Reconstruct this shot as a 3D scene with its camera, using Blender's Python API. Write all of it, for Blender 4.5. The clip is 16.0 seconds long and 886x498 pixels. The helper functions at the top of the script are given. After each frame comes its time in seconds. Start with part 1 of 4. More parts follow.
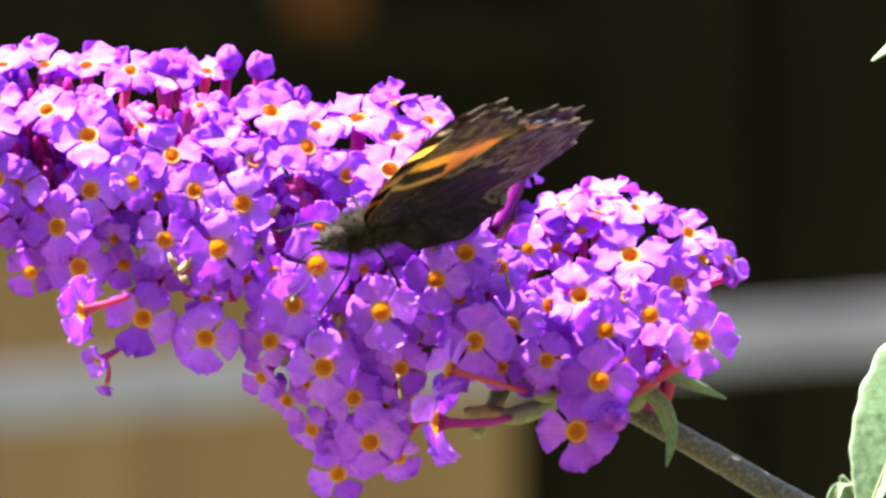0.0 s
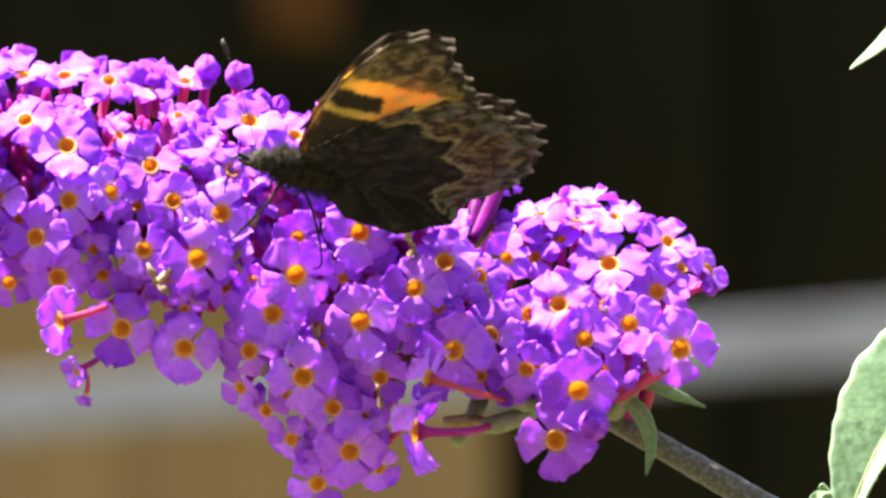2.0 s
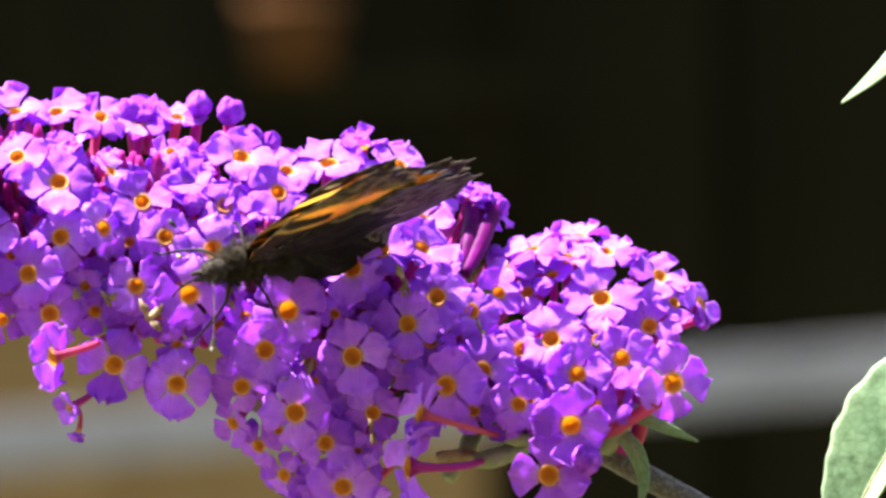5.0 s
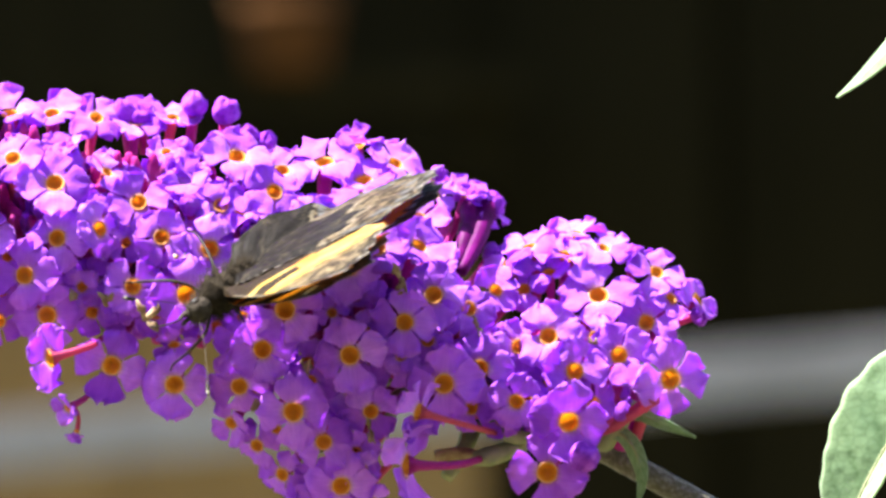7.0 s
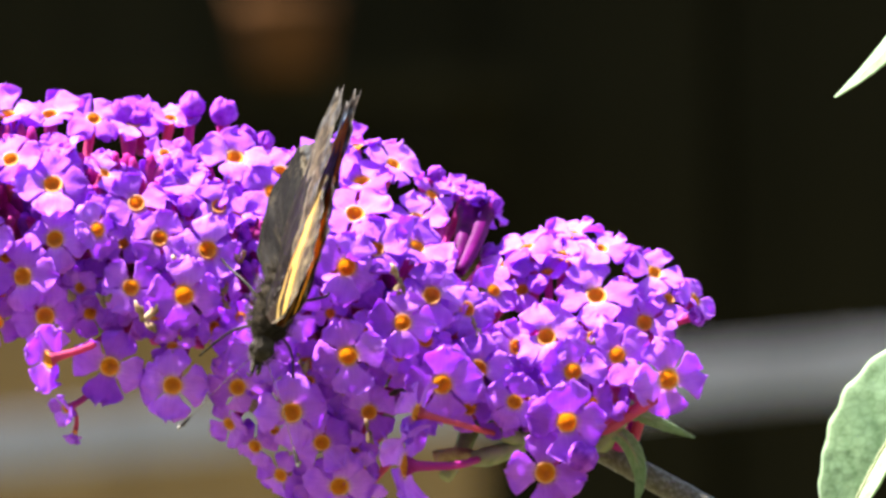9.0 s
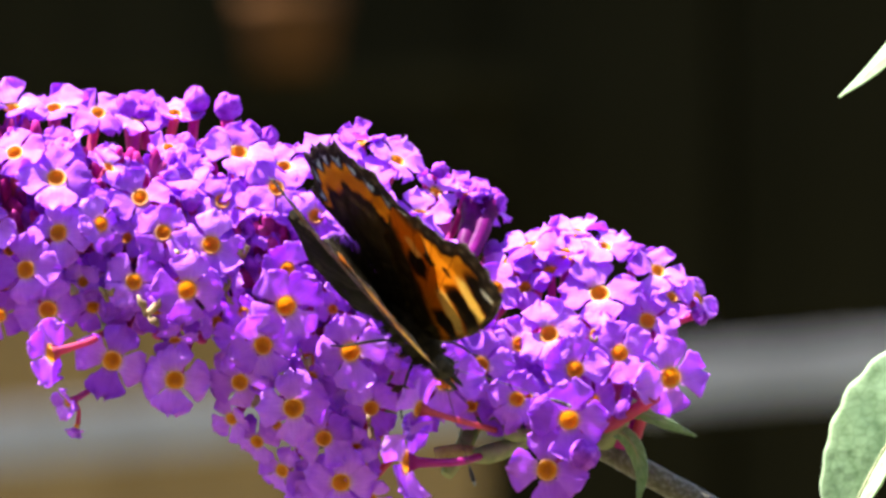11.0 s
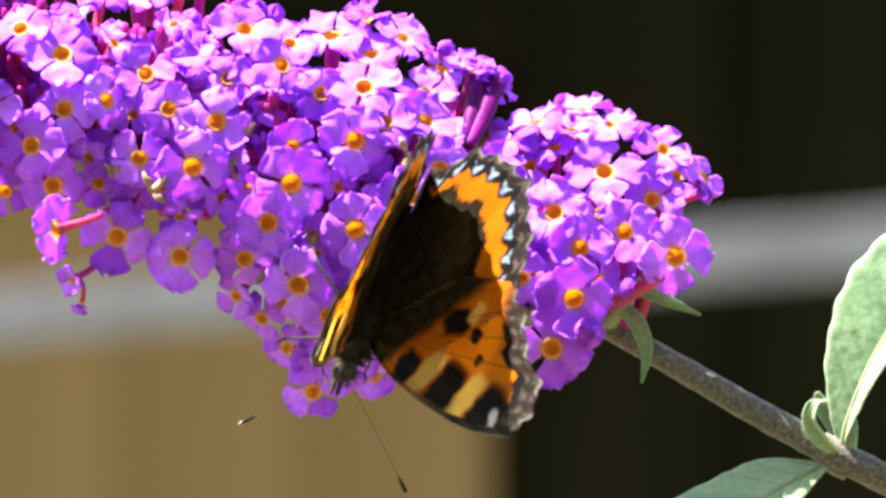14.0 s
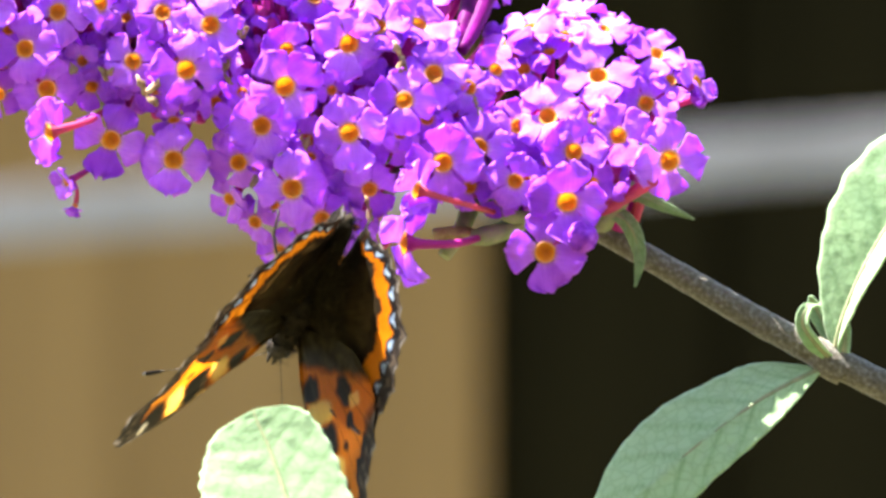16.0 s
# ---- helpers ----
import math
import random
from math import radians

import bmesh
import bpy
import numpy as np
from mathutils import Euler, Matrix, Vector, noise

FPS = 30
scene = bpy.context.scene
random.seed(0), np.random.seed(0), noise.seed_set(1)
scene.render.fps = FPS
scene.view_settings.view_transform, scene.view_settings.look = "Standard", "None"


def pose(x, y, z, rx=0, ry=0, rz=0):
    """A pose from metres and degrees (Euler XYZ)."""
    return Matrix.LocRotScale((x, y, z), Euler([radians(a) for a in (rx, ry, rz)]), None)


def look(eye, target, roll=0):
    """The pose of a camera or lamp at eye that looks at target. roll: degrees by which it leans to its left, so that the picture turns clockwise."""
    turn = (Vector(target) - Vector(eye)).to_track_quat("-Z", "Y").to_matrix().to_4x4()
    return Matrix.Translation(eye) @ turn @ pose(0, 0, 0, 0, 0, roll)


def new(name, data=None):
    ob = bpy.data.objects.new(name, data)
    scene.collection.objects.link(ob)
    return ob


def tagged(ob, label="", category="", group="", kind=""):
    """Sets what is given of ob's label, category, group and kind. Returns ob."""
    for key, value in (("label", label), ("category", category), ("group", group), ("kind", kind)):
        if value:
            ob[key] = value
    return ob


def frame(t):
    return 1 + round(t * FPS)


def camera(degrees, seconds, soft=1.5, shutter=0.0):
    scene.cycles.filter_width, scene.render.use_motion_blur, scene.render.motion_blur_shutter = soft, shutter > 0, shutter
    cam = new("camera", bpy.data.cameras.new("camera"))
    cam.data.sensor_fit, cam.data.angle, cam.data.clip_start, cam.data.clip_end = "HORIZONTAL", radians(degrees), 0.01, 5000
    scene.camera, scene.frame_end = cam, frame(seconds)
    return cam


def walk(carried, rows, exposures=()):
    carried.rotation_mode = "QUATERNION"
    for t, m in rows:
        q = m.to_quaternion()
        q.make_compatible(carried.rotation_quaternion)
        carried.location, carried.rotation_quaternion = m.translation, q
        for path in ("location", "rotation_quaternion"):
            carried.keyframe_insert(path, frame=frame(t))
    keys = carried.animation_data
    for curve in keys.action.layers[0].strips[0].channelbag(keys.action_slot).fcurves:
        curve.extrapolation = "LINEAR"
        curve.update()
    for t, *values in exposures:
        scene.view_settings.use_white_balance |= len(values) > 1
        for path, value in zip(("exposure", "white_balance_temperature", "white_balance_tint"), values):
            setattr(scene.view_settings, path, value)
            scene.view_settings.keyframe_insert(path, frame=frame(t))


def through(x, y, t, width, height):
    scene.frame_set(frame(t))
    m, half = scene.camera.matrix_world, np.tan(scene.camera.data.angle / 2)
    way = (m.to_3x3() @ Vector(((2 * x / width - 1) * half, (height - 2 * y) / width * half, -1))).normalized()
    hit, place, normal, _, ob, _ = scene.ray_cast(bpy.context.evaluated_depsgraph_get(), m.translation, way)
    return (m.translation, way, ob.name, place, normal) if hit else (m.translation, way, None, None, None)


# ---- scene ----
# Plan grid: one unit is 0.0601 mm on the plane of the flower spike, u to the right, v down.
UNIT = 6.0138e-05
EYE = Vector((0, -1.2, 0))


def at(u, v, d=0.0):
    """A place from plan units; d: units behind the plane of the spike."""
    k = 1 + d * UNIT / 1.2
    return Vector(((u - 784) * UNIT * k, d * UNIT, (441 - v) * UNIT * k))


# ---- camera: hand-held telephoto, panning and tilting from one spot ----
cam = camera(4.5, 16.0, soft=3.0)
cam.data.dof.use_dof = True
cam.data.dof.focus_distance = 1.19
cam.data.dof.aperture_fstop = 58.0
AIM = (
    (0, -3.243, -3.607, 0.23),
    (0.5, -1.137, -2.663, 0.24),
    (1, -1.104, -2.525, 0.16),
    (1.5, -1.091, -2.437, 0.06),
    (2, -0.995, -2.622, 0.06),
    (2.5, -0.618, 2.492, 0.27),
    (3, -0.825, 4.100, 0.05),
    (3.5, -0.229, 3.103, -0.00),
    (4, -0.397, 0.763, -0.15),
    (4.2, -0.168, 1.311, -0.11),
    (6.5, 0.109, 0.615, -0.37),
    (7, 0.217, 0.907, -0.58),
    (7.5, 0.275, 0.852, -0.62),
    (8, 0.235, 0.937, -0.62),
    (8.5, 0.194, 0.815, -0.43),
    (9, 0.434, 0.953, -0.66),
    (9.2, 0.077, 0.662, -0.25),
    (11.5, 0.084, 0.554, -0.21),
    (12, -0.642, -0.049, -0.01),
    (12.5, -0.001, 0.008, -0.01),
    (13, 0.371, -8.088, 0.02),
    (13.5, 0.591, -11.050, 0.09),
    (14, -0.502, -12.387, 0.02),
    (14.5, -0.792, -15.415, 0.11),
    (15, -1.059, -17.654, 0.03),
    (15.5, -1.259, -18.629, 0.17),
    (16, 0.202, -22.655, 0.13),
)
walk(cam, [(t, look(EYE, (x / 1000, 0, z / 1000), roll)) for t, x, z, roll in AIM],
     exposures=[(0, 2.84, 6500, 10), (2, 2.74, 6500, 10), (3.5, 2.54, 6500, 10), (7, 2.49, 6500, 10), (12.5, 2.50, 6500, 10), (13.0, 2.48, 6500, 10), (13.5, 2.56, 6500, 10), (14.0, 2.88, 6500, 10), (14.5, 3.04, 6500, 10), (16, 3.09, 6500, 10)])

# ---- light ----
SUN_FROM = Vector((-0.40, 0.05, 0.90)).normalized()
world = bpy.data.worlds.new("sky")
scene.world = world
world.use_nodes = True
wn = world.node_tree.nodes
sky = wn.new("ShaderNodeTexSky")
sky.sky_type = "NISHITA"
sky.sun_disc = False
sky.sun_elevation = math.asin(SUN_FROM.z)
sky.sun_rotation = math.atan2(SUN_FROM.x, SUN_FROM.y)
wn["Background"].inputs["Strength"].default_value = 0.068
world.node_tree.links.new(sky.outputs["Color"], wn["Background"].inputs["Color"])
sun_data = bpy.data.lights.new("sun", "SUN")
sun_data.energy, sun_data.angle, sun_data.color = 5.0, radians(0.55), (1.0, 0.975, 0.945)
sun = new("sun", sun_data)
sun.matrix_world = look(SUN_FROM * 5, (0, 0, 0))


# ---- materials ----
def material(name):
    m = bpy.data.materials.new(name)
    m.use_nodes = True
    m.node_tree.nodes.clear()
    return m, m.node_tree.nodes, m.node_tree.links


def node(nodes, kind, **values):
    n = nodes.new(kind)
    for key, value in values.items():
        n.inputs[key.replace("_", " ")].default_value = value
    return n


def ramp(nodes, stops, smooth=False):
    n = nodes.new("ShaderNodeValToRGB")
    cr = n.color_ramp
    if smooth:
        cr.interpolation = "EASE"
    while len(cr.elements) < len(stops):
        cr.elements.new(0.5)
    for e, (p, c) in zip(cr.elements, stops):
        e.position, e.color = p, (*c, 1)
    return n


def finish(nodes, links, shader, height=None, strength=0.3, distance=0.0002, principled=()):
    out = nodes.new("ShaderNodeOutputMaterial")
    links.new(shader, out.inputs["Surface"])
    if height is not None:
        b = node(nodes, "ShaderNodeBump", Strength=strength, Distance=distance)
        links.new(height, b.inputs["Height"])
        for p in principled:
            links.new(b.outputs["Normal"], p.inputs["Normal"])


def mix_colour(nodes, links, fac, a, b, blend="MIX"):
    n = nodes.new("ShaderNodeMix")
    n.data_type, n.blend_type = "RGBA", blend
    for value, socket in ((fac, n.inputs["Factor"]), (a, n.inputs["A"]), (b, n.inputs["B"])):
        if hasattr(value, "is_output"):
            links.new(value, socket)
        elif isinstance(value, tuple):
            socket.default_value = (*value, 1)
        else:
            socket.default_value = value
    return n.outputs["Result"]


def leafy(name, colour_of, translucent, rough=0.6, noise_scale=900, strength=0.3, sheen=0.0, through=""):
    """Thin plant tissue: a rough coat that also lets light through. colour_of gives the colour socket."""
    m, nodes, links = material(name)
    co = nodes.new("ShaderNodeTexCoord")
    colour = colour_of(nodes, links, co)
    p = node(nodes, "ShaderNodeBsdfPrincipled", Roughness=rough)
    p.inputs["Specular IOR Level"].default_value = 0.09
    p.inputs["Sheen Weight"].default_value = sheen
    t = nodes.new("ShaderNodeBsdfTranslucent")
    links.new(colour, p.inputs["Base Color"])
    if through:
        layer = nodes.new("ShaderNodeAttribute")
        layer.attribute_name = through
        colour = layer.outputs["Color"]
    links.new(colour, t.inputs["Color"])
    mx = nodes.new("ShaderNodeMixShader")
    mx.inputs[0].default_value = translucent
    links.new(p.outputs[0], mx.inputs[1])
    links.new(t.outputs[0], mx.inputs[2])
    g = node(nodes, "ShaderNodeTexNoise", Scale=noise_scale, Detail=4.0)
    links.new(co.outputs["Object"], g.inputs["Vector"])
    finish(nodes, links, mx.outputs[0], g.outputs["Fac"], strength, 0.0002, (p, t))
    return m


def petal_colour(nodes, links, co):
    # distance from the middle of the flower: cream round the throat, violet lobes, paler frill
    ln = nodes.new("ShaderNodeVectorMath")
    ln.operation = "LENGTH"
    links.new(co.outputs["Object"], ln.inputs[0])
    r = ramp(nodes, [(0.235, (0.73, 0.31, 0.46)), (0.30, (0.70, 0.28, 0.82)), (0.38, (0.70, 0.212, 0.97)), (0.80, (0.66, 0.165, 0.97)), (1.0, (0.74, 0.230, 0.98))])
    links.new(ln.outputs["Value"], r.inputs[0])
    info = nodes.new("ShaderNodeObjectInfo")
    tint = ramp(nodes, [(0.0, (0.66, 0.46, 0.80)), (0.45, (0.92, 0.88, 0.97)), (0.8, (1.02, 1.15, 1.02)), (1.0, (1.08, 1.40, 1.03))])
    links.new(info.outputs["Random"], tint.inputs[0])
    c = mix_colour(nodes, links, 1.0, r.outputs[0], tint.outputs[0], "MULTIPLY")
    # fine veins running out along the lobe
    mp = nodes.new("ShaderNodeMapping")
    mp.inputs["Scale"].default_value = (1.6, 15.0, 2.0)
    links.new(co.outputs["Object"], mp.inputs["Vector"])
    n = node(nodes, "ShaderNodeTexNoise", Scale=1.0, Detail=4.0, Distortion=0.5)
    links.new(mp.outputs[0], n.inputs["Vector"])
    nr = ramp(nodes, [(0.32, (0.70, 0.56, 0.84)), (0.68, (1.12, 1.30, 1.06))])
    links.new(n.outputs["Fac"], nr.inputs[0])
    c = mix_colour(nodes, links, 0.38, c, nr.outputs[0], "MULTIPLY")
    n2 = node(nodes, "ShaderNodeTexNoise", Scale=2.3, Detail=5.0)
    links.new(co.outputs["Object"], n2.inputs["Vector"])
    nr2 = ramp(nodes, [(0.3, (0.80, 0.68, 0.90)), (0.7, (1.10, 1.25, 1.05))])
    links.new(n2.outputs["Fac"], nr2.inputs[0])
    return mix_colour(nodes, links, 0.7, c, nr2.outputs[0], "MULTIPLY")


def plain_colour(stops, scale, detail=4.0):
    def build(nodes, links, co):
        n = node(nodes, "ShaderNodeTexNoise", Scale=scale, Detail=detail)
        links.new(co.outputs["Object"], n.inputs["Vector"])
        r = ramp(nodes, stops)
        links.new(n.outputs["Fac"], r.inputs[0])
        return r.outputs[0]
    return build


def tube_colour(nodes, links, co):
    # crimson to magenta, a few tubes salmon
    base = plain_colour([(0.3, (0.32, 0.010, 0.15)), (0.5, (0.48, 0.028, 0.27)), (0.7, (0.58, 0.09, 0.34))], 400)(nodes, links, co)
    info = nodes.new("ShaderNodeObjectInfo")
    share = ramp(nodes, [(0.70, (0, 0, 0)), (0.92, (0.85, 0.85, 0.85))])
    links.new(info.outputs["Random"], share.inputs[0])
    return mix_colour(nodes, links, share.outputs[0], base, (0.64, 0.11, 0.14))


def leaf_colour(nodes, links, co):
    n = node(nodes, "ShaderNodeTexNoise", Scale=160.0, Detail=5.0)
    links.new(co.outputs["Object"], n.inputs["Vector"])
    r = ramp(nodes, [(0.3, (0.080, 0.148, 0.066)), (0.7, (0.147, 0.228, 0.108))])
    links.new(n.outputs["Fac"], r.inputs[0])
    cells = node(nodes, "ShaderNodeTexVoronoi", Scale=760.0)
    cells.feature = "DISTANCE_TO_EDGE"
    links.new(co.outputs["Object"], cells.inputs["Vector"])
    cr = ramp(nodes, [(0.0, (0.50, 0.58, 0.46)), (0.10, (0.88, 0.90, 0.86)), (0.22, (1.06, 1.05, 1.05))])
    links.new(cells.outputs["Distance"], cr.inputs[0])
    c = mix_colour(nodes, links, 0.50, r.outputs[0], cr.outputs[0], "MULTIPLY")
    a = nodes.new("ShaderNodeAttribute")
    a.attribute_name = "felt"
    felt = mix_colour(nodes, links, 0.28, (0.40, 0.54, 0.30), cr.outputs[0], "MULTIPLY")
    c = mix_colour(nodes, links, a.outputs["Fac"], c, felt)
    v = nodes.new("ShaderNodeAttribute")
    v.attribute_name = "vein"
    return mix_colour(nodes, links, v.outputs["Fac"], c, mix_colour(nodes, links, 1.0, c, (0.50, 0.62, 0.46), "MULTIPLY"))


def pattern_colour(nodes, links, co):
    a = nodes.new("ShaderNodeAttribute")
    a.attribute_name = "pattern"
    n = node(nodes, "ShaderNodeTexNoise", Scale=4200.0, Detail=2.0)
    links.new(co.outputs["Object"], n.inputs["Vector"])
    r = ramp(nodes, [(0.3, (0.82, 0.82, 0.82)), (0.7, (1.08, 1.08, 1.08))])
    links.new(n.outputs["Fac"], r.inputs[0])
    c = mix_colour(nodes, links, 1.0, a.outputs["Color"], r.outputs[0], "MULTIPLY")
    # scale flecks, strong where the wing is mottled
    n2 = node(nodes, "ShaderNodeTexNoise", Scale=1900.0, Detail=3.0, Roughness=0.7, Distortion=0.8)
    links.new(co.outputs["Object"], n2.inputs["Vector"])
    r2 = ramp(nodes, [(0.36, (0.16, 0.14, 0.12)), (0.46, (0.85, 0.84, 0.82)), (0.56, (1.0, 1.0, 1.0)), (0.68, (1.75, 1.72, 1.62))])
    links.new(n2.outputs["Fac"], r2.inputs[0])
    return mix_colour(nodes, links, a.outputs["Alpha"], c, mix_colour(nodes, links, 1.0, c, r2.outputs[0], "MULTIPLY"))


PETAL = leafy("petal", petal_colour, 0.50, 0.7, 14, 0.5, 0.12)
TUBE = leafy("corolla_tube", tube_colour, 0.4, 0.5)
VIOLET_TUBE = leafy("violet_tube", plain_colour([(0.3, (0.070, 0.001, 0.060)), (0.5, (0.115, 0.002, 0.098)), (0.7, (0.17, 0.006, 0.15))], 500), 0.2, 0.5)
BUD = leafy("bud", plain_colour([(0.3, (0.20, 0.022, 0.40)), (0.5, (0.34, 0.05, 0.62)), (0.7, (0.50, 0.12, 0.80))], 900), 0.25, 0.6, 1500, 0.8)
LEAF = leafy("leaf", leaf_colour, 0.34, 0.55, 520, 0.9, 0.2)
CALYX = leafy("calyx", plain_colour([(0.3, (0.20, 0.24, 0.12)), (0.7, (0.36, 0.34, 0.20))], 600), 0.25, 0.7)
WITHERED = leafy("withered", plain_colour([(0.3, (0.22, 0.12, 0.07)), (0.6, (0.42, 0.29, 0.17)), (0.75, (0.58, 0.46, 0.30))], 900), 0.3, 0.7)
BARK = leafy("young_stem", plain_colour([(0.3, (0.064, 0.052, 0.034)), (0.5, (0.100, 0.086, 0.062)), (0.72, (0.18, 0.162, 0.135))], 2200), 0.0, 0.85, 1500, 1.0, sheen=0.25)
WING = leafy("wing_scales", pattern_colour, 0.58, 0.5, 5000, 0.35, through="through_light")
FUR = leafy("body_fur", plain_colour([(0.3, (0.012, 0.009, 0.006)), (0.7, (0.036, 0.026, 0.014))], 1500), 0.0, 0.85, 3000, 0.9)
PALE_FUR = leafy("grey_fur", plain_colour([(0.3, (0.024, 0.019, 0.014)), (0.7, (0.075, 0.060, 0.045))], 1500), 0.1, 0.85, 3000, 0.9)
OLIVE_HAIR = leafy("olive_hair", plain_colour([(0.35, (0.016, 0.012, 0.006)), (0.6, (0.048, 0.036, 0.016)), (0.75, (0.11, 0.082, 0.038))], 1200), 0.2, 0.8)
HORN = leafy("dark_horn", plain_colour([(0.3, (0.008, 0.006, 0.005)), (0.7, (0.03, 0.022, 0.015))], 2500), 0.0, 0.45)
RING = leafy("ring_scales", plain_colour([(0.3, (0.075, 0.058, 0.040)), (0.7, (0.15, 0.12, 0.085))], 2500), 0.1, 0.6)
CREAM = leafy("cream_band", plain_colour([(0.3, (0.16, 0.14, 0.11)), (0.7, (0.30, 0.27, 0.22))], 2500), 0.1, 0.5)


def throat_material():
    m, nodes, links = material("throat")
    co = nodes.new("ShaderNodeTexCoord")
    ln = nodes.new("ShaderNodeVectorMath")
    ln.operation = "LENGTH"
    links.new(co.outputs["Object"], ln.inputs[0])
    r = ramp(nodes, [(0.06, (0.46, 0.125, 0.002)), (0.18, (0.66, 0.22, 0.004)), (0.205, (0.74, 0.30, 0.03)), (0.240, (0.74, 0.34, 0.18))])
    links.new(ln.outputs["Value"], r.inputs[0])
    p = node(nodes, "ShaderNodeBsdfPrincipled", Roughness=0.6)
    t = nodes.new("ShaderNodeBsdfTranslucent")
    links.new(r.outputs[0], p.inputs["Base Color"])
    links.new(r.outputs[0], t.inputs["Color"])
    mx = nodes.new("ShaderNodeMixShader")
    mx.inputs[0].default_value = 0.35
    links.new(p.outputs[0], mx.inputs[1])
    links.new(t.outputs[0], mx.inputs[2])
    finish(nodes, links, mx.outputs[0])
    return m


def surface(name, stops, scale, rough, stretch=(1, 1, 1), strength=0.4, distance=0.002, gloss=0.5):
    m, nodes, links = material(name)
    co = nodes.new("ShaderNodeTexCoord")
    mp = nodes.new("ShaderNodeMapping")
    mp.inputs["Scale"].default_value = stretch
    links.new(co.outputs["Object"], mp.inputs["Vector"])
    n = node(nodes, "ShaderNodeTexNoise", Scale=scale, Detail=8.0)
    big = node(nodes, "ShaderNodeTexNoise", Scale=scale * 0.12, Detail=3.0)
    links.new(mp.outputs[0], n.inputs["Vector"])
    links.new(mp.outputs[0], big.inputs["Vector"])
    r = ramp(nodes, stops)
    links.new(n.outputs["Fac"], r.inputs[0])
    br = ramp(nodes, [(0.3, (0.75, 0.75, 0.75)), (0.7, (1.1, 1.1, 1.1))])
    links.new(big.outputs["Fac"], br.inputs[0])
    p = node(nodes, "ShaderNodeBsdfPrincipled", Roughness=rough)
    p.inputs["Specular IOR Level"].default_value = gloss
    links.new(mix_colour(nodes, links, 1.0, r.outputs[0], br.outputs[0], "MULTIPLY"), p.inputs["Base Color"])
    finish(nodes, links, p.outputs[0], n.outputs["Fac"], strength, distance, (p,))
    return m


THROAT = throat_material()
TIMBER = surface("weathered_timber", [(0.3, (0.215, 0.130, 0.050)), (0.7, (0.365, 0.226, 0.090))], 14, 0.95, (1, 1, 0.08), gloss=0.1)
# near-black base: the shade of the background is put into the colour
SHADED_TIMBER = surface("shade_dark_timber", [(0.3, (0.0088, 0.0074, 0.0030)), (0.7, (0.0165, 0.0135, 0.0055))], 14, 1.0, (1, 1, 0.08), gloss=0.03)
RAIL = surface("painted_rail", [(0.3, (0.285, 0.268, 0.262)), (0.7, (0.38, 0.357, 0.350))], 20, 0.9, gloss=0.1)
RENDER = surface("grey_render", [(0.3, (0.20, 0.195, 0.18)), (0.7, (0.26, 0.25, 0.23))], 9, 0.95, gloss=0.2)
ORANGE_BROWN = surface("orange_brown", [(0.3, (0.06, 0.025, 0.007)), (0.7, (0.095, 0.040, 0.012))], 30, 0.95, gloss=0.1)
SOIL = surface("lawn_soil", [(0.3, (0.06, 0.058, 0.022)), (0.7, (0.115, 0.105, 0.04))], 6, 0.95, (1, 1, 1), 0.8, 0.02)


# ---- helpers for meshes ----
def mesh_of(name, verts, faces, mat, smooth=True):
    me = bpy.data.meshes.new(name)
    me.from_pydata([tuple(v) for v in verts], [], [tuple(f) for f in faces])
    me.materials.append(mat)
    if smooth:
        me.shade_smooth()
    me.update()
    return me


def part(name, me, parent, m=None, label=""):
    ob = new(name, me)
    ob.parent = parent
    if m is not None:
        ob.matrix_basis = m
    return tagged(ob, label)


def tube_data(points, radii, sides=8, close=True, wobble=0.0, seed=0):
    """Rings round a smooth run of points."""
    rnd = random.Random(seed)
    pts = [Vector(p) for p in points]
    verts, faces = [], []
    side = None
    for i, p in enumerate(pts):
        d = (pts[min(i + 1, len(pts) - 1)] - pts[max(i - 1, 0)]).normalized()
        if side is None:
            side = d.orthogonal().normalized()
        side = (side - d * side.dot(d)).normalized()
        up = d.cross(side)
        for k in range(sides):
            a = 2 * math.pi * k / sides
            r = radii[i] * (1 + wobble * (rnd.random() - 0.5))
            verts.append(p + (side * math.cos(a) + up * math.sin(a)) * r)
    for i in range(len(pts) - 1):
        for k in range(sides):
            a, b = i * sides + k, i * sides + (k + 1) % sides
            faces.append((a, b, b + sides, a + sides))
    if close:
        faces.append(tuple(range(sides))[::-1])
        faces.append(tuple(range((len(pts) - 1) * sides, len(pts) * sides)))
    return verts, faces


def curve_points(ps, n):
    """A smooth run of n + 1 points through the given ones."""
    ps = [Vector(p) for p in ps]
    out = []
    for i in range(n + 1):
        s = i / n * (len(ps) - 1)
        k = min(int(s), len(ps) - 2)
        f = s - k
        a, b = ps[max(k - 1, 0)], ps[k]
        c, d = ps[k + 1], ps[min(k + 2, len(ps) - 1)]
        out.append(0.5 * ((2 * b) + (c - a) * f + (2 * a - 5 * b + 4 * c - d) * f * f + (3 * b - a - 3 * c + d) * f ** 3))
    return out


def box_mesh(name, x, y, z, mat, bevel=0.004):
    bm = bmesh.new()
    bmesh.ops.create_cube(bm, size=1)
    for v in bm.verts:
        v.co = (v.co.x * x, v.co.y * y, v.co.z * z)
    bmesh.ops.bevel(bm, geom=bm.edges[:], offset=bevel, segments=2, affect="EDGES")
    me = bpy.data.meshes.new(name)
    bm.to_mesh(me)
    bm.free()
    me.materials.append(mat)
    return me


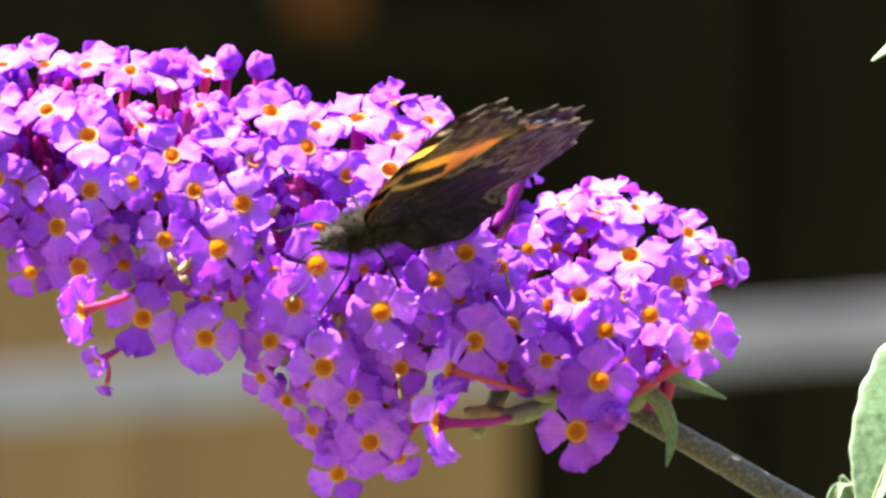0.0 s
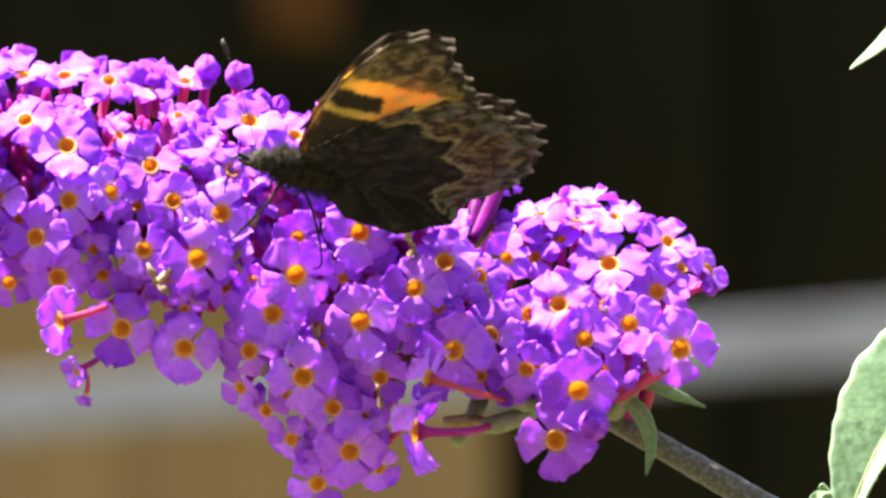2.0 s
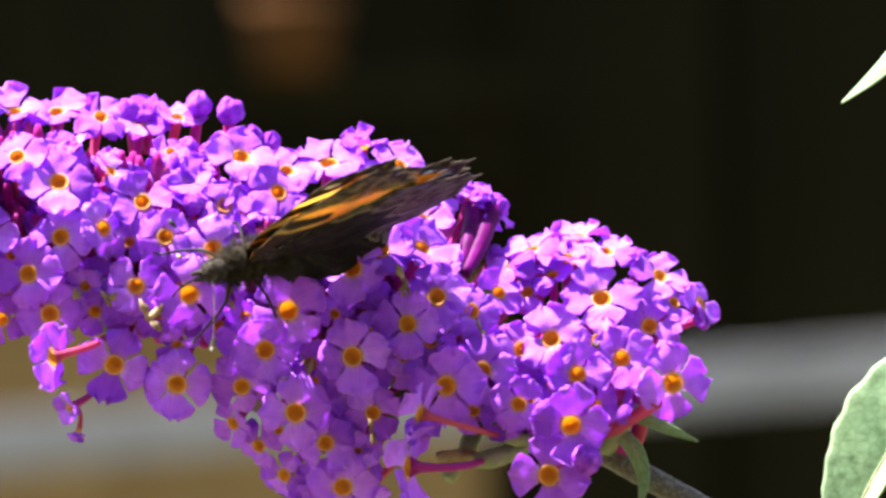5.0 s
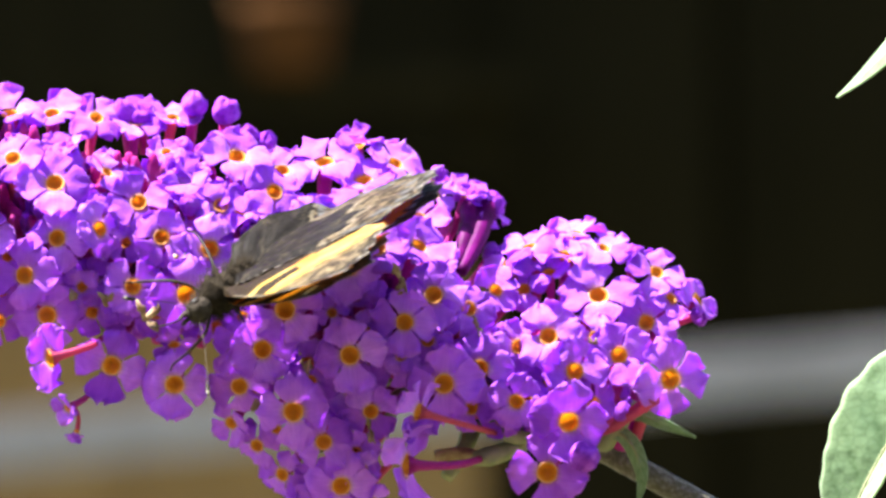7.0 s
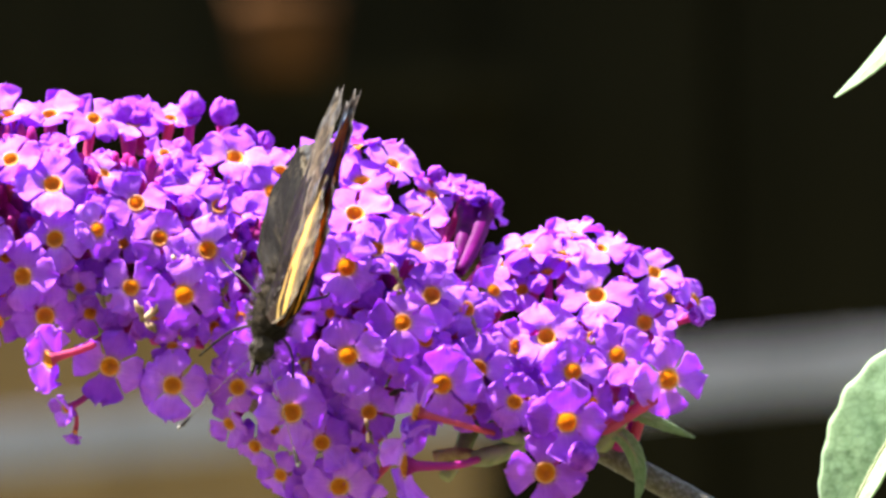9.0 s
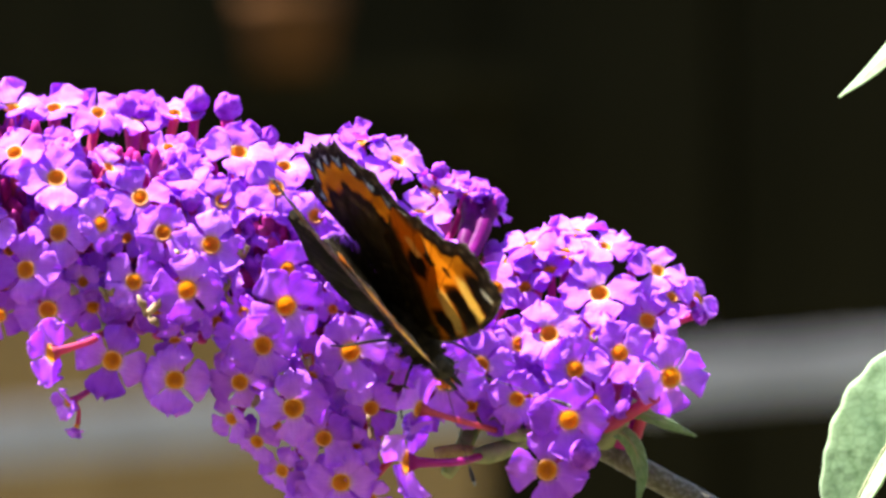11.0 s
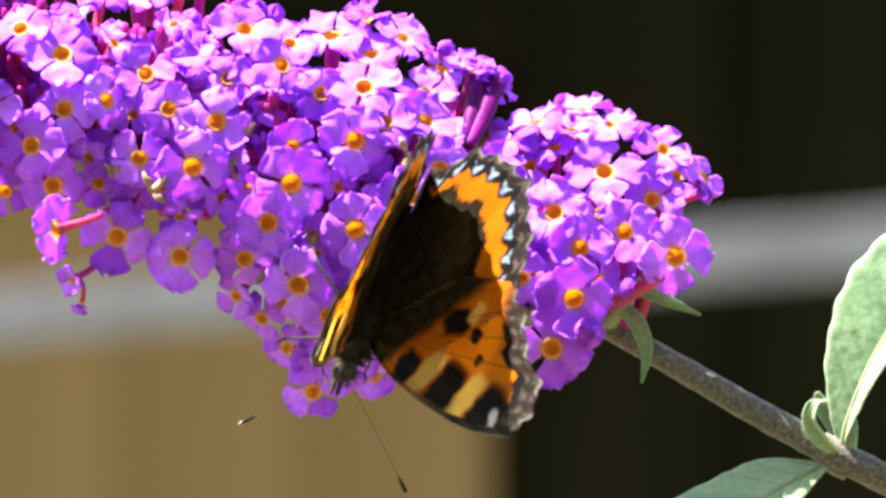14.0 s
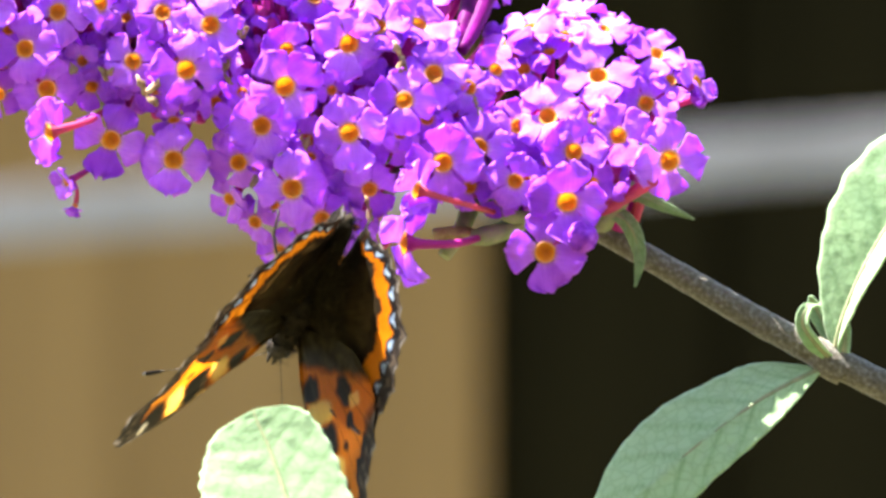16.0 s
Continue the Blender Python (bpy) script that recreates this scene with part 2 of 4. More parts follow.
# ---- garden behind: ground, fence, rail, pot ----
GROUND = -1.15


def build_garden():
    n = 40
    verts, faces = [], []
    for i in range(n + 1):
        for j in range(n + 1):
            x = math.copysign(abs(i / n * 2 - 1) ** 3, i / n * 2 - 1) * 600
            y = math.copysign(abs(j / n * 2 - 1) ** 3, j / n * 2 - 1) * 600
            verts.append((x, y, GROUND + 0.02 * noise.noise(Vector((x, y, 0)))))
    for i in range(n):
        for j in range(n):
            a = i * (n + 1) + j
            faces.append((a, a + n + 1, a + n + 2, a + 1))
    tagged(new("ground", mesh_of("ground", verts, faces, SOIL)), "rough grassy garden soil", kind="structure")

    # close-boarded fence six metres behind; the boards by the gate are bare timber, the rest have shade put into their
    # colour
    fence = tagged(new("fence", box_mesh("fence_backing", 9.0, 0.03, 2.1, SHADED_TIMBER)), "tall timber garden fence, near-black colour standing in for shade", kind="structure")
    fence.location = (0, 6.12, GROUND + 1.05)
    board = box_mesh("fence_board", 0.148, 0.022, 2.08, SHADED_TIMBER)
    edge = at(862, 0, 6.0 / UNIT).x
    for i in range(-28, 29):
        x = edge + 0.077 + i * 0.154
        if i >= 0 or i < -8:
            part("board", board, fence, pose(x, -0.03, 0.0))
    # unseen rendered wall added behind the camera to block skylight; closes the garden there
    sky_blocker = tagged(new("sky_blocker_south", box_mesh("blocker_slab", 16.0, 0.3, 5.0, RENDER, 0.02)), "plain unseen wall added to cut skylight on the garden", kind="structure")
    sky_blocker.location = (0, -5.2, GROUND + 2.5)
    # bare timber gate, boards ending below the top of the fence
    gate = tagged(new("gate", None), "weathered honey-brown timber garden gate in open shade", "gate")
    gate.location = (0, 6.07, GROUND)
    top = at(0, 470, 6.0 / UNIT).z - GROUND
    gate_board = box_mesh("gate_board", 0.1186, 0.024, top - 0.06, TIMBER, 0.0015)
    for i in range(10):
        part("board", gate_board, gate, pose(edge - 0.06 - i * 0.119, 0.0, 0.06 + (top - 0.06) / 2))
    cross = box_mesh("gate_ledge", 1.18, 0.03, 0.09, TIMBER)
    for z in (0.3, top - 0.55):
        part("ledge", cross, gate, pose(edge - 0.6, 0.03, z))

    # pale sloping handrail in front of the fence
    a, b = at(-900, 839, 5.6 / UNIT), at(2300, 573, 5.6 / UNIT)
    rail = tagged(new("handrail", None), "pale grey painted timber handrail, gently sloping", "handrail")
    bar = box_mesh("rail", (b - a).length, 0.018, 0.033, RAIL, 0.003)
    part("rail", bar, rail, Matrix.Translation((a + b) / 2) @ pose(0, 0, 0, 0, -math.degrees(math.atan2(b.z - a.z, b.x - a.x)), 0))
    for k in (0.04, 0.96):
        p = a + (b - a) * k
        post = box_mesh("post", 0.04, 0.03, p.z - 0.016 - GROUND, RAIL, 0.003)
        part("post", post, rail, pose(p.x, p.y, (p.z - 0.016 + GROUND) / 2))

    # orange-brown blob of unknown kind, built as a pot on a bracket shelf of the fence
    c = at(516, 34, 5.75 / UNIT)
    pot = tagged(new("blob_pot", None), "orange-brown blob of unknown kind, built as a small pot", "pot")
    pot.location = (c.x, c.y, c.z - 0.026)
    pot.scale = (0.9, 0.9, 0.82)
    prof = [(0.0, 0.0), (0.025, 0.0), (0.030, 0.038), (0.030, 0.040), (0.033, 0.040), (0.0335, 0.058), (0.028, 0.058), (0.026, 0.046), (0.0, 0.045)]
    for name, rings in (("pot_body", prof[:4]), ("pot_rim", prof[3:])):
        verts, faces = [], []
        for r, z in rings:
            for k in range(28):
                verts.append((r * math.cos(k * math.tau / 28), r * math.sin(k * math.tau / 28), z))
        for i in range(len(rings) - 1):
            for k in range(28):
                q = (k + 1) % 28
                faces.append((i * 28 + k, i * 28 + q, i * 28 + 28 + q, i * 28 + 28 + k))
        part(name, mesh_of(name, verts, faces, ORANGE_BROWN), pot)
    # shelf and brackets are added to carry the pot; their near-black is shade
    shelf = tagged(new("shelf", None), "narrow timber shelf added under the pot, shade in its colour", "shelf")
    shelf.location = (c.x, c.y + 0.14, c.z - 0.036)
    part("shelf_board", box_mesh("shelf_board", 0.3, 0.30, 0.02, SHADED_TIMBER), shelf)
    bracket = box_mesh("bracket", 0.02, 0.26, 0.05, SHADED_TIMBER)
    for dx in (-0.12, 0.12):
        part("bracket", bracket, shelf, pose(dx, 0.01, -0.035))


build_garden()


# ---- the buddleia spray ----
AXIS = [(1090, 800), (1050, 782), (960, 745), (840, 735), (720, 670), (600, 605), (430, 535), (250, 500), (60, 455), (-150, 400), (-420, 330)]
branch = tagged(new("buddleia_spray", None), "purple buddleia flower spike on a grey-green stem", "flower")


def petal_mesh(seed):
    """A rounded lobe on a narrow claw, with a crinkled edge; its flower has a radius of one."""
    rnd = random.Random(seed)
    nr, nw = 12, 14
    wide = rnd.uniform(0.46, 0.56)
    notch = rnd.uniform(-0.02, 0.10)
    long = rnd.uniform(0.66, 0.78)
    twist, cup, lift = rnd.uniform(-0.20, 0.20), rnd.uniform(-0.20, 0.26), rnd.uniform(-0.34, 0.18)
    ph = [rnd.uniform(0, 6.28) for _ in range(4)]
    verts, faces = [], []
    for i in range(nr + 1):
        s = 1 - (1 - i / nr) ** 1.35
        grow = min(s / 0.55, 1)
        profile = 0.21 + (wide - 0.21) * math.sin(grow * math.pi / 2) ** 1.9
        if s > 0.55:
            profile *= max(0.16, 1 - ((s - 0.55) / 0.45) ** 2.4) ** 0.60
        for j in range(nw + 1):
            w = j / nw * 2 - 1
            length = long * (1 - 0.09 * abs(w) ** 2.4 * s - notch * math.exp(-(w / 0.3) ** 2) * s ** 3) * (1 + s ** 3 * (0.05 * math.sin(w * 5 + ph[0]) + 0.03 * math.sin(w * 12 + ph[1])))
            x = 0.225 + s * length
            y = w * profile * (1 + s * (0.10 * math.sin(s * 9 + ph[2] + (2 if w > 0 else 0)) + 0.05 * math.sin(s * 19 + ph[3] + (1 if w > 0 else 0))))
            z = 0.018 + 0.04 * min(s * 4, 1) + lift * s * s + cup * w * w * s + twist * w * s + 0.07 * s * s * math.sin(w * 5 + ph[3]) + 0.05 * s ** 4 * math.sin(w * 12 + ph[2]) + 0.03 * (1 - s) * s * 4 * abs(w) + 0.032 * s * math.sin(s * 8 + w * 4 + ph[1])
            verts.append((x, y, z))
    for i in range(nr):
        for j in range(nw):
            a = i * (nw + 1) + j
            faces.append((a, a + nw + 1, a + nw + 2, a + 1))
    # a second skin underneath and a rim between the two
    w1 = nw + 1
    n1 = len(verts)
    verts += [(x, y, z - 0.022 * (1 - 0.5 * (k // w1) / nr)) for k, (x, y, z) in enumerate(verts)]
    faces += [tuple(n1 + k for k in reversed(f)) for f in faces]
    rim = [i * w1 for i in range(nr + 1)] + [nr * w1 + j for j in range(1, w1)] + [i * w1 + nw for i in range(nr - 1, -1, -1)]
    faces += [(b, a, a + n1, b + n1) for a, b in zip(rim, rim[1:])]
    return mesh_of("petal", verts, faces, PETAL)


def throat_mesh():
    prof = [(0.255, 0.022), (0.228, 0.036), (0.200, 0.027), (0.178, -0.04), (0.145, -0.10), (0.0, -0.15)]
    verts, faces = [], []
    n = 18
    for r, z in prof:
        for k in range(n):
            a = k * math.tau / n
            verts.append((r * math.cos(a), r * math.sin(a), z))
    for i in range(len(prof) - 1):
        for k in range(n):
            q = (k + 1) % n
            faces.append((i * n + k, i * n + q, i * n + n + q, i * n + n + k))
    return mesh_of("throat", verts, faces, THROAT)


PETALS = [petal_mesh(s) for s in range(24)]
THROAT_MESH = throat_mesh()
RND = random.Random(7)


def nearest_on_axis(u, v):
    best = None
    for (a, b), (c, d) in zip(AXIS, AXIS[1:]):
        f = max(0, min(1, ((u - a) * (c - a) + (v - b) * (d - b)) / ((c - a) ** 2 + (d - b) ** 2)))
        p = (a + (c - a) * f, b + (d - b) * f)
        q = math.hypot(u - p[0], v - p[1])
        if best is None or q < best[0]:
            best = (q, p)
    return best


def skin(u, v):
    """Depth of the spike's rounded front over a place, in plan units."""
    q, p = nearest_on_axis(u, v)
    big = 285 if u < 820 else 235
    return -math.sqrt(max(big * big - q * q, 0)) * 0.85


def floret(u, v, r, nu, nv, back=0.0, turn=None, shut=0.0, root=None, away=False):
    """One four-lobed flower facing (nu right, nv up), its tube running back into the spike."""
    depth = math.sqrt(max(0.02, 1 - nu * nu - nv * nv))
    if nv > 0.6:
        r, shut = r * (1 + 0.4 * (nv - 0.6)), shut + 60 * (nv - 0.6)
    n = Vector((nu, depth if away else -depth, nv)).normalized()
    mid = at(u, v, skin(u, v) + back)
    size = r * UNIT * RND.uniform(0.94, 1.02)
    q, p = nearest_on_axis(u, v)
    reach = 2.6 if root is None else 4.0
    root = at(p[0] + 25, p[1], 10) if root is None else at(*root)
    turn = RND.uniform(0, 90) if turn is None else turn
    m = Matrix.Translation(mid) @ n.to_track_quat("Z", "Y").to_matrix().to_4x4() @ pose(0, 0, 0, 0, 0, turn) @ Matrix.Scale(size, 4)
    inv = m.inverted()
    neck = Vector((0, 0, -0.03 if away else -0.17))
    end = inv @ root
    far = neck + (end - neck) * min(1.0, reach / max((end - neck).length, 0.01))
    bend = Vector((0, 0, -0.9)).lerp(far, 0.25)
    run = curve_points([neck, bend, far], 7)
    vs, fs = tube_data(run, [0.22, 0.115, 0.09, 0.085, 0.085, 0.085, 0.085, 0.08] if away else [0.20, 0.185, 0.165, 0.155, 0.15, 0.14, 0.12, 0.10], 8)
    ob = part("floret", mesh_of("floret", vs, fs, TUBE), branch, m)
    for k in range(4):
        tilt = RND.uniform(-12, 14) - shut
        part("petal", PETALS[RND.randrange(len(PETALS))], ob,
             pose(0, 0, RND.uniform(-0.015, 0.015), 0, 0, 90 * k + RND.uniform(-9, 9)) @ pose(0, 0, 0, RND.uniform(-10, 10), tilt, 0))
    part("throat", THROAT_MESH, ob)
    return ob


# rows: place right and down, radius, facing right and up, how far sunk into the spike
UPPER_LEFT = ((28, 258, 64, -0.1, 0.55, 0), (102, 303, 70, 0.0, 0.5, -10), (25, 180, 62, 0.0, 0.88, 60), (98, 180, 60, -0.1, 0.8, 50),
              (176, 188, 56, 0.2, 0.6, 60), (250, 338, 64, 0.0, 0.35, 0), (290, 400, 62, 0.05, 0.15, -10), (105, 400, 66, -0.1, 0.25, 0),
              (180, 384, 58, 0.55, 0.15, 0), (-50, 180, 58, -0.1, 0.85, 60), (195, 285, 48, 0.5, 0.7, 20), (246, 194, 54, 0.05, 0.75, 80),
              (312, 190, 50, 0.2, 0.75, 80), (-70, 290, 62, -0.1, 0.5, 0))
UPPER_MID = ((425, 260, 68, 0.2, 0.65, 0), (490, 322, 64, 0.35, 0.4, 0), (375, 422, 70, 0.1, 0.15, -10), (395, 345, 54, 0.2, 0.45, 30),
             (560, 372, 56, 0.2, 0.3, 10), (636, 362, 74, 0.05, 0.6, -10), (672, 424, 64, 0.0, 0.5, 0), (505, 285, 56, 0.1, 0.65, 40),
             (580, 272, 68, -0.1, 0.85, 20), (650, 305, 66, 0.0, 0.8, 0), (705, 275, 58, 0.4, 0.65, 30), (640, 240, 44, 0.0, 0.95, 60),
             (348, 290, 42, 0.3, 0.4, 50), (300, 250, 40, 0.1, 0.6, 70))
UPPER_RIGHT = ((745, 420, 62, 0.45, 0.7, 0), (745, 372, 56, 0.15, 0.65, 30), (828, 330, 46, 0.2, 0.9, 110), (872, 358, 46, 0.65, 0.6, 110),
               (832, 532, 58, 0.4, 0.25, 0), (770, 507, 70, 0.15, 0.2, 0), (772, 330, 46, 0.5, 0.7, 60), (880, 500, 50, 0.3, 0.4, 50),
               (870, 590, 46, 0.1, 0.1, 60))
LEFT = ((47, 465, 66, -0.1, 0.1, 0), (86, 536, 68, 0.0, -0.05, 0), (166, 477, 48, 0.0, -0.1, 60), (238, 487, 64, 0.05, 0.0, 0),
        (332, 501, 74, 0.05, -0.1, -20), (310, 661, 70, 0.0, -0.12, -30), (199, 626, 70, 0.0, -0.12, -20), 
        (310, 590, 42, 0.1, -0.85, 20), (-25, 395, 62, -0.1, 0.3, 10), (0, 545, 52, -0.2, -0.3, 40), (-75, 470, 64, -0.1, 0.0, 0), (-60, 380, 60, -0.2, 0.2, 0),
        (-120, 300, 60, 0.0, 0.4, 0), (-130, 420, 60, 0.0, 0.1, 0))
MIDDLE = ((510, 465, 52, 0.0, -0.1, 30), (507, 530, 78, 0.0, -0.05, -30), (427, 580, 52, 0.0, -0.15, 40), (466, 600, 72, 0.05, -0.1, -10),
          (620, 455, 70, 0.0, 0.05, 0), (718, 555, 66, 0.05, 0.1, -10), (621, 612, 72, 0.0, -0.12, -20), (702, 632, 48, 0.0, -0.2, 50),
          (759, 587, 52, 0.05, -0.2, 40), (590, 537, 36, 0.0, -0.1, 60), (787, 664, 72, 0.0, -0.15, -10), (657, 712, 58, 0.0, -0.25, 50),
          (600, 400, 50, 0.1, 0.4, 60))
LOWER = ((425, 665, 62, -0.1, -0.15, -10), (520, 711, 76, 0.0, -0.15, -40), (490, 742, 34, 0.0, -0.2, 30), (573, 765, 60, 0.05, -0.3, 10),
         (603, 843, 70, 0.05, -0.3, -10), (546, 900, 62, -0.1, -0.35, 0), (620, 670, 56, 0.0, -0.4, 70), (560, 835, 52, -0.1, -0.4, 40),
         (500, 822, 52, -0.45, -0.4, 40), (410, 730, 48, -0.5, -0.4, 30), (628, 785, 50, 0.1, -0.4, 50), (455, 770, 52, -0.4, -0.4, 40), (655, 872, 46, 0.3, -0.4, 40),
         (640, 815, 44, 0.2, -0.3, 30))
RIGHT_TOP = ((1062, 512, 78, 0.05, 0.62, -10), (1146, 560, 64, 0.15, 0.4, 0), (1005, 440, 66, 0.0, 0.9, 60), (940, 425, 54, -0.35, 0.85, 60),
             (1070, 428, 58, 0.2, 0.85, 60), (905, 452, 52, -0.45, 0.75, 50), (1165, 472, 62, 0.35, 0.6, 40), (1236, 520, 48, 0.85, 0.3, 40),
             (1190, 518, 44, 0.45, 0.5, 20), (1025, 402, 50, 0.0, 0.95, 120), (930, 500, 50, -0.2, 0.5, 40), (975, 470, 46, -0.1, 0.8, 40))
RIGHT = ((973, 583, 70, -0.05, 0.35, -10), (1097, 617, 64, 0.1, 0.2, 0), (1018, 645, 66, 0.0, 0.15, 0), (1187, 660, 76, 0.35, -0.1, 0),
         (850, 638, 68, 0.1, -0.05, 0), (915, 697, 60, -0.1, -0.15, 0), (1007, 734, 76, 0.0, -0.1, -30), (968, 823, 76, 0.0, -0.05, -20),
         (975, 665, 48, 0.0, 0.0, 50), (920, 600, 56, 0.0, 0.1, 30), (1055, 585, 50, 0.0, 0.3, 40), (1050, 700, 48, 0.1, -0.2, 40))


# flowers whose lobes are plainly seen: the way their first lobe points
TURNS = {(968, 823): 0, (310, 661): 0, (1187, 660): 5, (787, 664): 0, (520, 711): 0, (621, 612): 15, (718, 555): 0, (770, 507): 10, (375, 422): -15, (332, 501): 0,
         (47, 465): 0, (86, 536): 0, (466, 600): 20, (507, 530): 40, (1007, 734): 0, (1018, 645): 0, (973, 583): 20, (1062, 512): 10, (1097, 617): 20, (603, 843): 0, (546, 900): 25}


def build_spike():
    for rows in (UPPER_LEFT, UPPER_MID, UPPER_RIGHT, LEFT, MIDDLE, LOWER, RIGHT_TOP, RIGHT):
        for row in rows:
            floret(*row, turn=TURNS.get(row[:2]))
    # side-on flowers at the lower edge, with their tubes in view
    floret(720, 808, 84, -0.90, 0.05, -110, root=(850, 798, -90), turn=42, shut=6, away=True)
    floret(742, 714, 66, -0.86, 0.25, -90, root=(890, 756, -90), turn=40, shut=6, away=True)
    floret(92, 612, 72, -0.86, -0.20, -130, root=(190, 574, -120), turn=35, shut=10, away=True)
    floret(122, 700, 38, -0.68, -0.30, -110, root=(175, 662, -110), shut=30)
    floret(136, 742, 26, -0.30, -0.88, -30, root=(128, 690, -120), shut=45)
    # green calyces where those tubes end, a faded tube among them
    for run, radii in ((((838, 798, -92), (862, 796, -88), (886, 788, -70), (918, 772, -40), (955, 752, -10)), (13, 18, 17, 11, 9)),
                       (((872, 748, -92), (892, 752, -88), (912, 758, -70), (935, 760, -40), (960, 752, -10)), (10, 15, 15, 10, 8)),
                       (((866, 716, -70), (878, 728, -70), (893, 742, -60), (915, 755, -40), (950, 750, -10)), (9, 14, 14, 9, 8))):
        vs, fs = tube_data([at(*p) for p in run], [UNIT * r for r in radii], 12, wobble=0.18, seed=int(run[0][0]))
        part("calyx", mesh_of("calyx", vs, fs, CALYX), branch, label="downy green calyx")
    run = curve_points([at(*p) for p in ((772, 796, -70), (800, 788, -74), (828, 790, -80), (848, 794, -80))], 8)
    vs, fs = tube_data(run, [UNIT * r for r in (13, 14, 12, 11, 11, 11, 11, 11, 10)], 10, wobble=0.2, seed=8)
    part("spent_floret", mesh_of("spent_floret", vs, fs, WITHERED), branch, label="faded pale flower tube")
    # half-open flowers deep between the others
    rnd = random.Random(21)
    made = 0
    while made < 84:
        s = rnd.uniform(-330, 1100)
        q0, p0 = nearest_on_axis(s, 330 + 0.36 * s)
        v0 = p0[1] + rnd.uniform(-235, 150)
        q, p = nearest_on_axis(s, v0)
        limit = 225 if v0 < p[1] else 120
        if q < limit and not (s > 880 and v0 > 740) and not (s > 780 and q > 170) and not (s < 380 and v0 > p[1] + 60) and not (s > 640 and v0 > p[1] - 5):
            made += 1
            up = (p[1] - v0) / 290
            floret(s, v0, rnd.uniform(38, 54), rnd.uniform(-0.4, 0.4), max(-0.6, min(0.85, up + rnd.uniform(-0.15, 0.15))), rnd.uniform(35, 100), shut=rnd.uniform(0, 22))
    # crowded tubes with unopened tips inside the spike, too many to tell apart
    vs_all, fs_all, tips = [], [], []
    for i in range(2300):
        s = rnd.uniform(-330, 1120) if i < 760 else rnd.uniform(120, 560) if i < 980 else rnd.uniform(540, 860) if i < 1120 else rnd.uniform(-330, 1120)
        q0, p0 = nearest_on_axis(s, 330 + 0.36 * s)
        a = rnd.uniform(-1.0, 3.6) if i < 760 else rnd.uniform(0.7, 2.1) if i < 1120 else rnd.uniform(0.3, 2.6)
        up = math.sin(a) > 0.2
        big = (255 if s < 820 else 205) * ((rnd.uniform(0.55, 0.90) if i < 1120 else rnd.uniform(0.75, 1.0)) if up else rnd.uniform(0.5, 0.82))
        if 560 < s < 900 and up:
            big *= 0.92
        drop = 0.55 if math.sin(a) < 0 and s < 380 else 1.0
        u1, v1, d1 = p0[0] + rnd.uniform(-40, 40), p0[1] - math.sin(a) * big * drop, -math.cos(a - 0.6) * big * 0.6
        if (s > 640 and v1 > p0[1] + 20) or (s > 960 and v1 > p0[1] - 110 and d1 < 20):
            continue
        base, tip = at(p0[0] + 20, p0[1], 5), at(u1, v1, d1)
        mid = base.lerp(tip, 0.55) + Vector((rnd.uniform(-1, 1), rnd.uniform(-1, 1), rnd.uniform(-1, 1))) * 0.0006
        run = curve_points([base, mid, tip], 8)
        w = rnd.uniform(0.75, 1.2)
        vs, fs = tube_data(run, [w * UNIT * k for k in ((5, 8, 10, 10, 10, 10, 13, 14, 7) if i < 1120 else (6, 9, 10, 10, 10, 10, 11, 11, 5))], 7, wobble=0.25, seed=i)
        o = len(vs_all)
        vs_all += vs
        tips += [1 if k >= 5 * 7 and k != 8 * 7 and i % (2 if i < 760 else 3) == 0 else 0 for k in range(len(fs))]
        fs_all += [tuple(k + o for k in f) for f in fs]
    me = mesh_of("inner_growth", vs_all, fs_all, TUBE)
    me.materials.append(BUD)
    me.polygons.foreach_set("material_index", tips)
    tagged(part("inner_growth", me, branch, label="crowded crimson tubes with unopened violet tips"), kind="stuff")

    # closed buds on their tubes: four blunt lobes
    def bud(u, v, r, stalk_u, stalk_v, back):
        c, base = at(u, v, skin(u, v) + back), at(stalk_u, stalk_v, skin(u, v) + back + 30)
        rr = r * UNIT
        down = (base - c).normalized()
        hs = [-0.80, -0.66, -0.45, -0.2, 0.05, 0.3, 0.5, 0.66, 0.76, 0.80]
        ws = [0.42, 0.66, 0.90, 1.04, 1.06, 0.98, 0.80, 0.56, 0.30, 0.06]
        vs, fs = tube_data([c - down * rr * h for h in hs], [rr * k for k in ws], 24)
        spin = u * 1.7
        for k, p in enumerate(vs):
            ring, side = divmod(k, 24)
            crease = abs(math.sin(side / 24 * 2 * math.tau + spin)) ** 0.5
            axis = c - down * (p - c).dot(-down)
            bump = noise.noise((p - c) * (1.5 / rr) + Vector((u, v, 0))) + 0.25 * noise.noise((p - c) * (3.0 / rr) + Vector((v, u, 0)))
            vs[k] = axis + (p - axis) * (0.66 + 0.26 * crease + 0.30 * bump) - down * rr * (0.20 * crease + 0.28 * bump) * max(0.0, hs[ring] + 0.3)
        ob = part("bud", mesh_of("bud", vs, fs, BUD), branch, label="closed violet flower bud")
        vs, fs = tube_data([base, base.lerp(c, 0.5), c + down * rr * 0.8], [rr * k for k in (0.42, 0.38, 0.44)], 10)
        part("bud_tube", mesh_of("bud_tube", vs, fs, TUBE), ob)
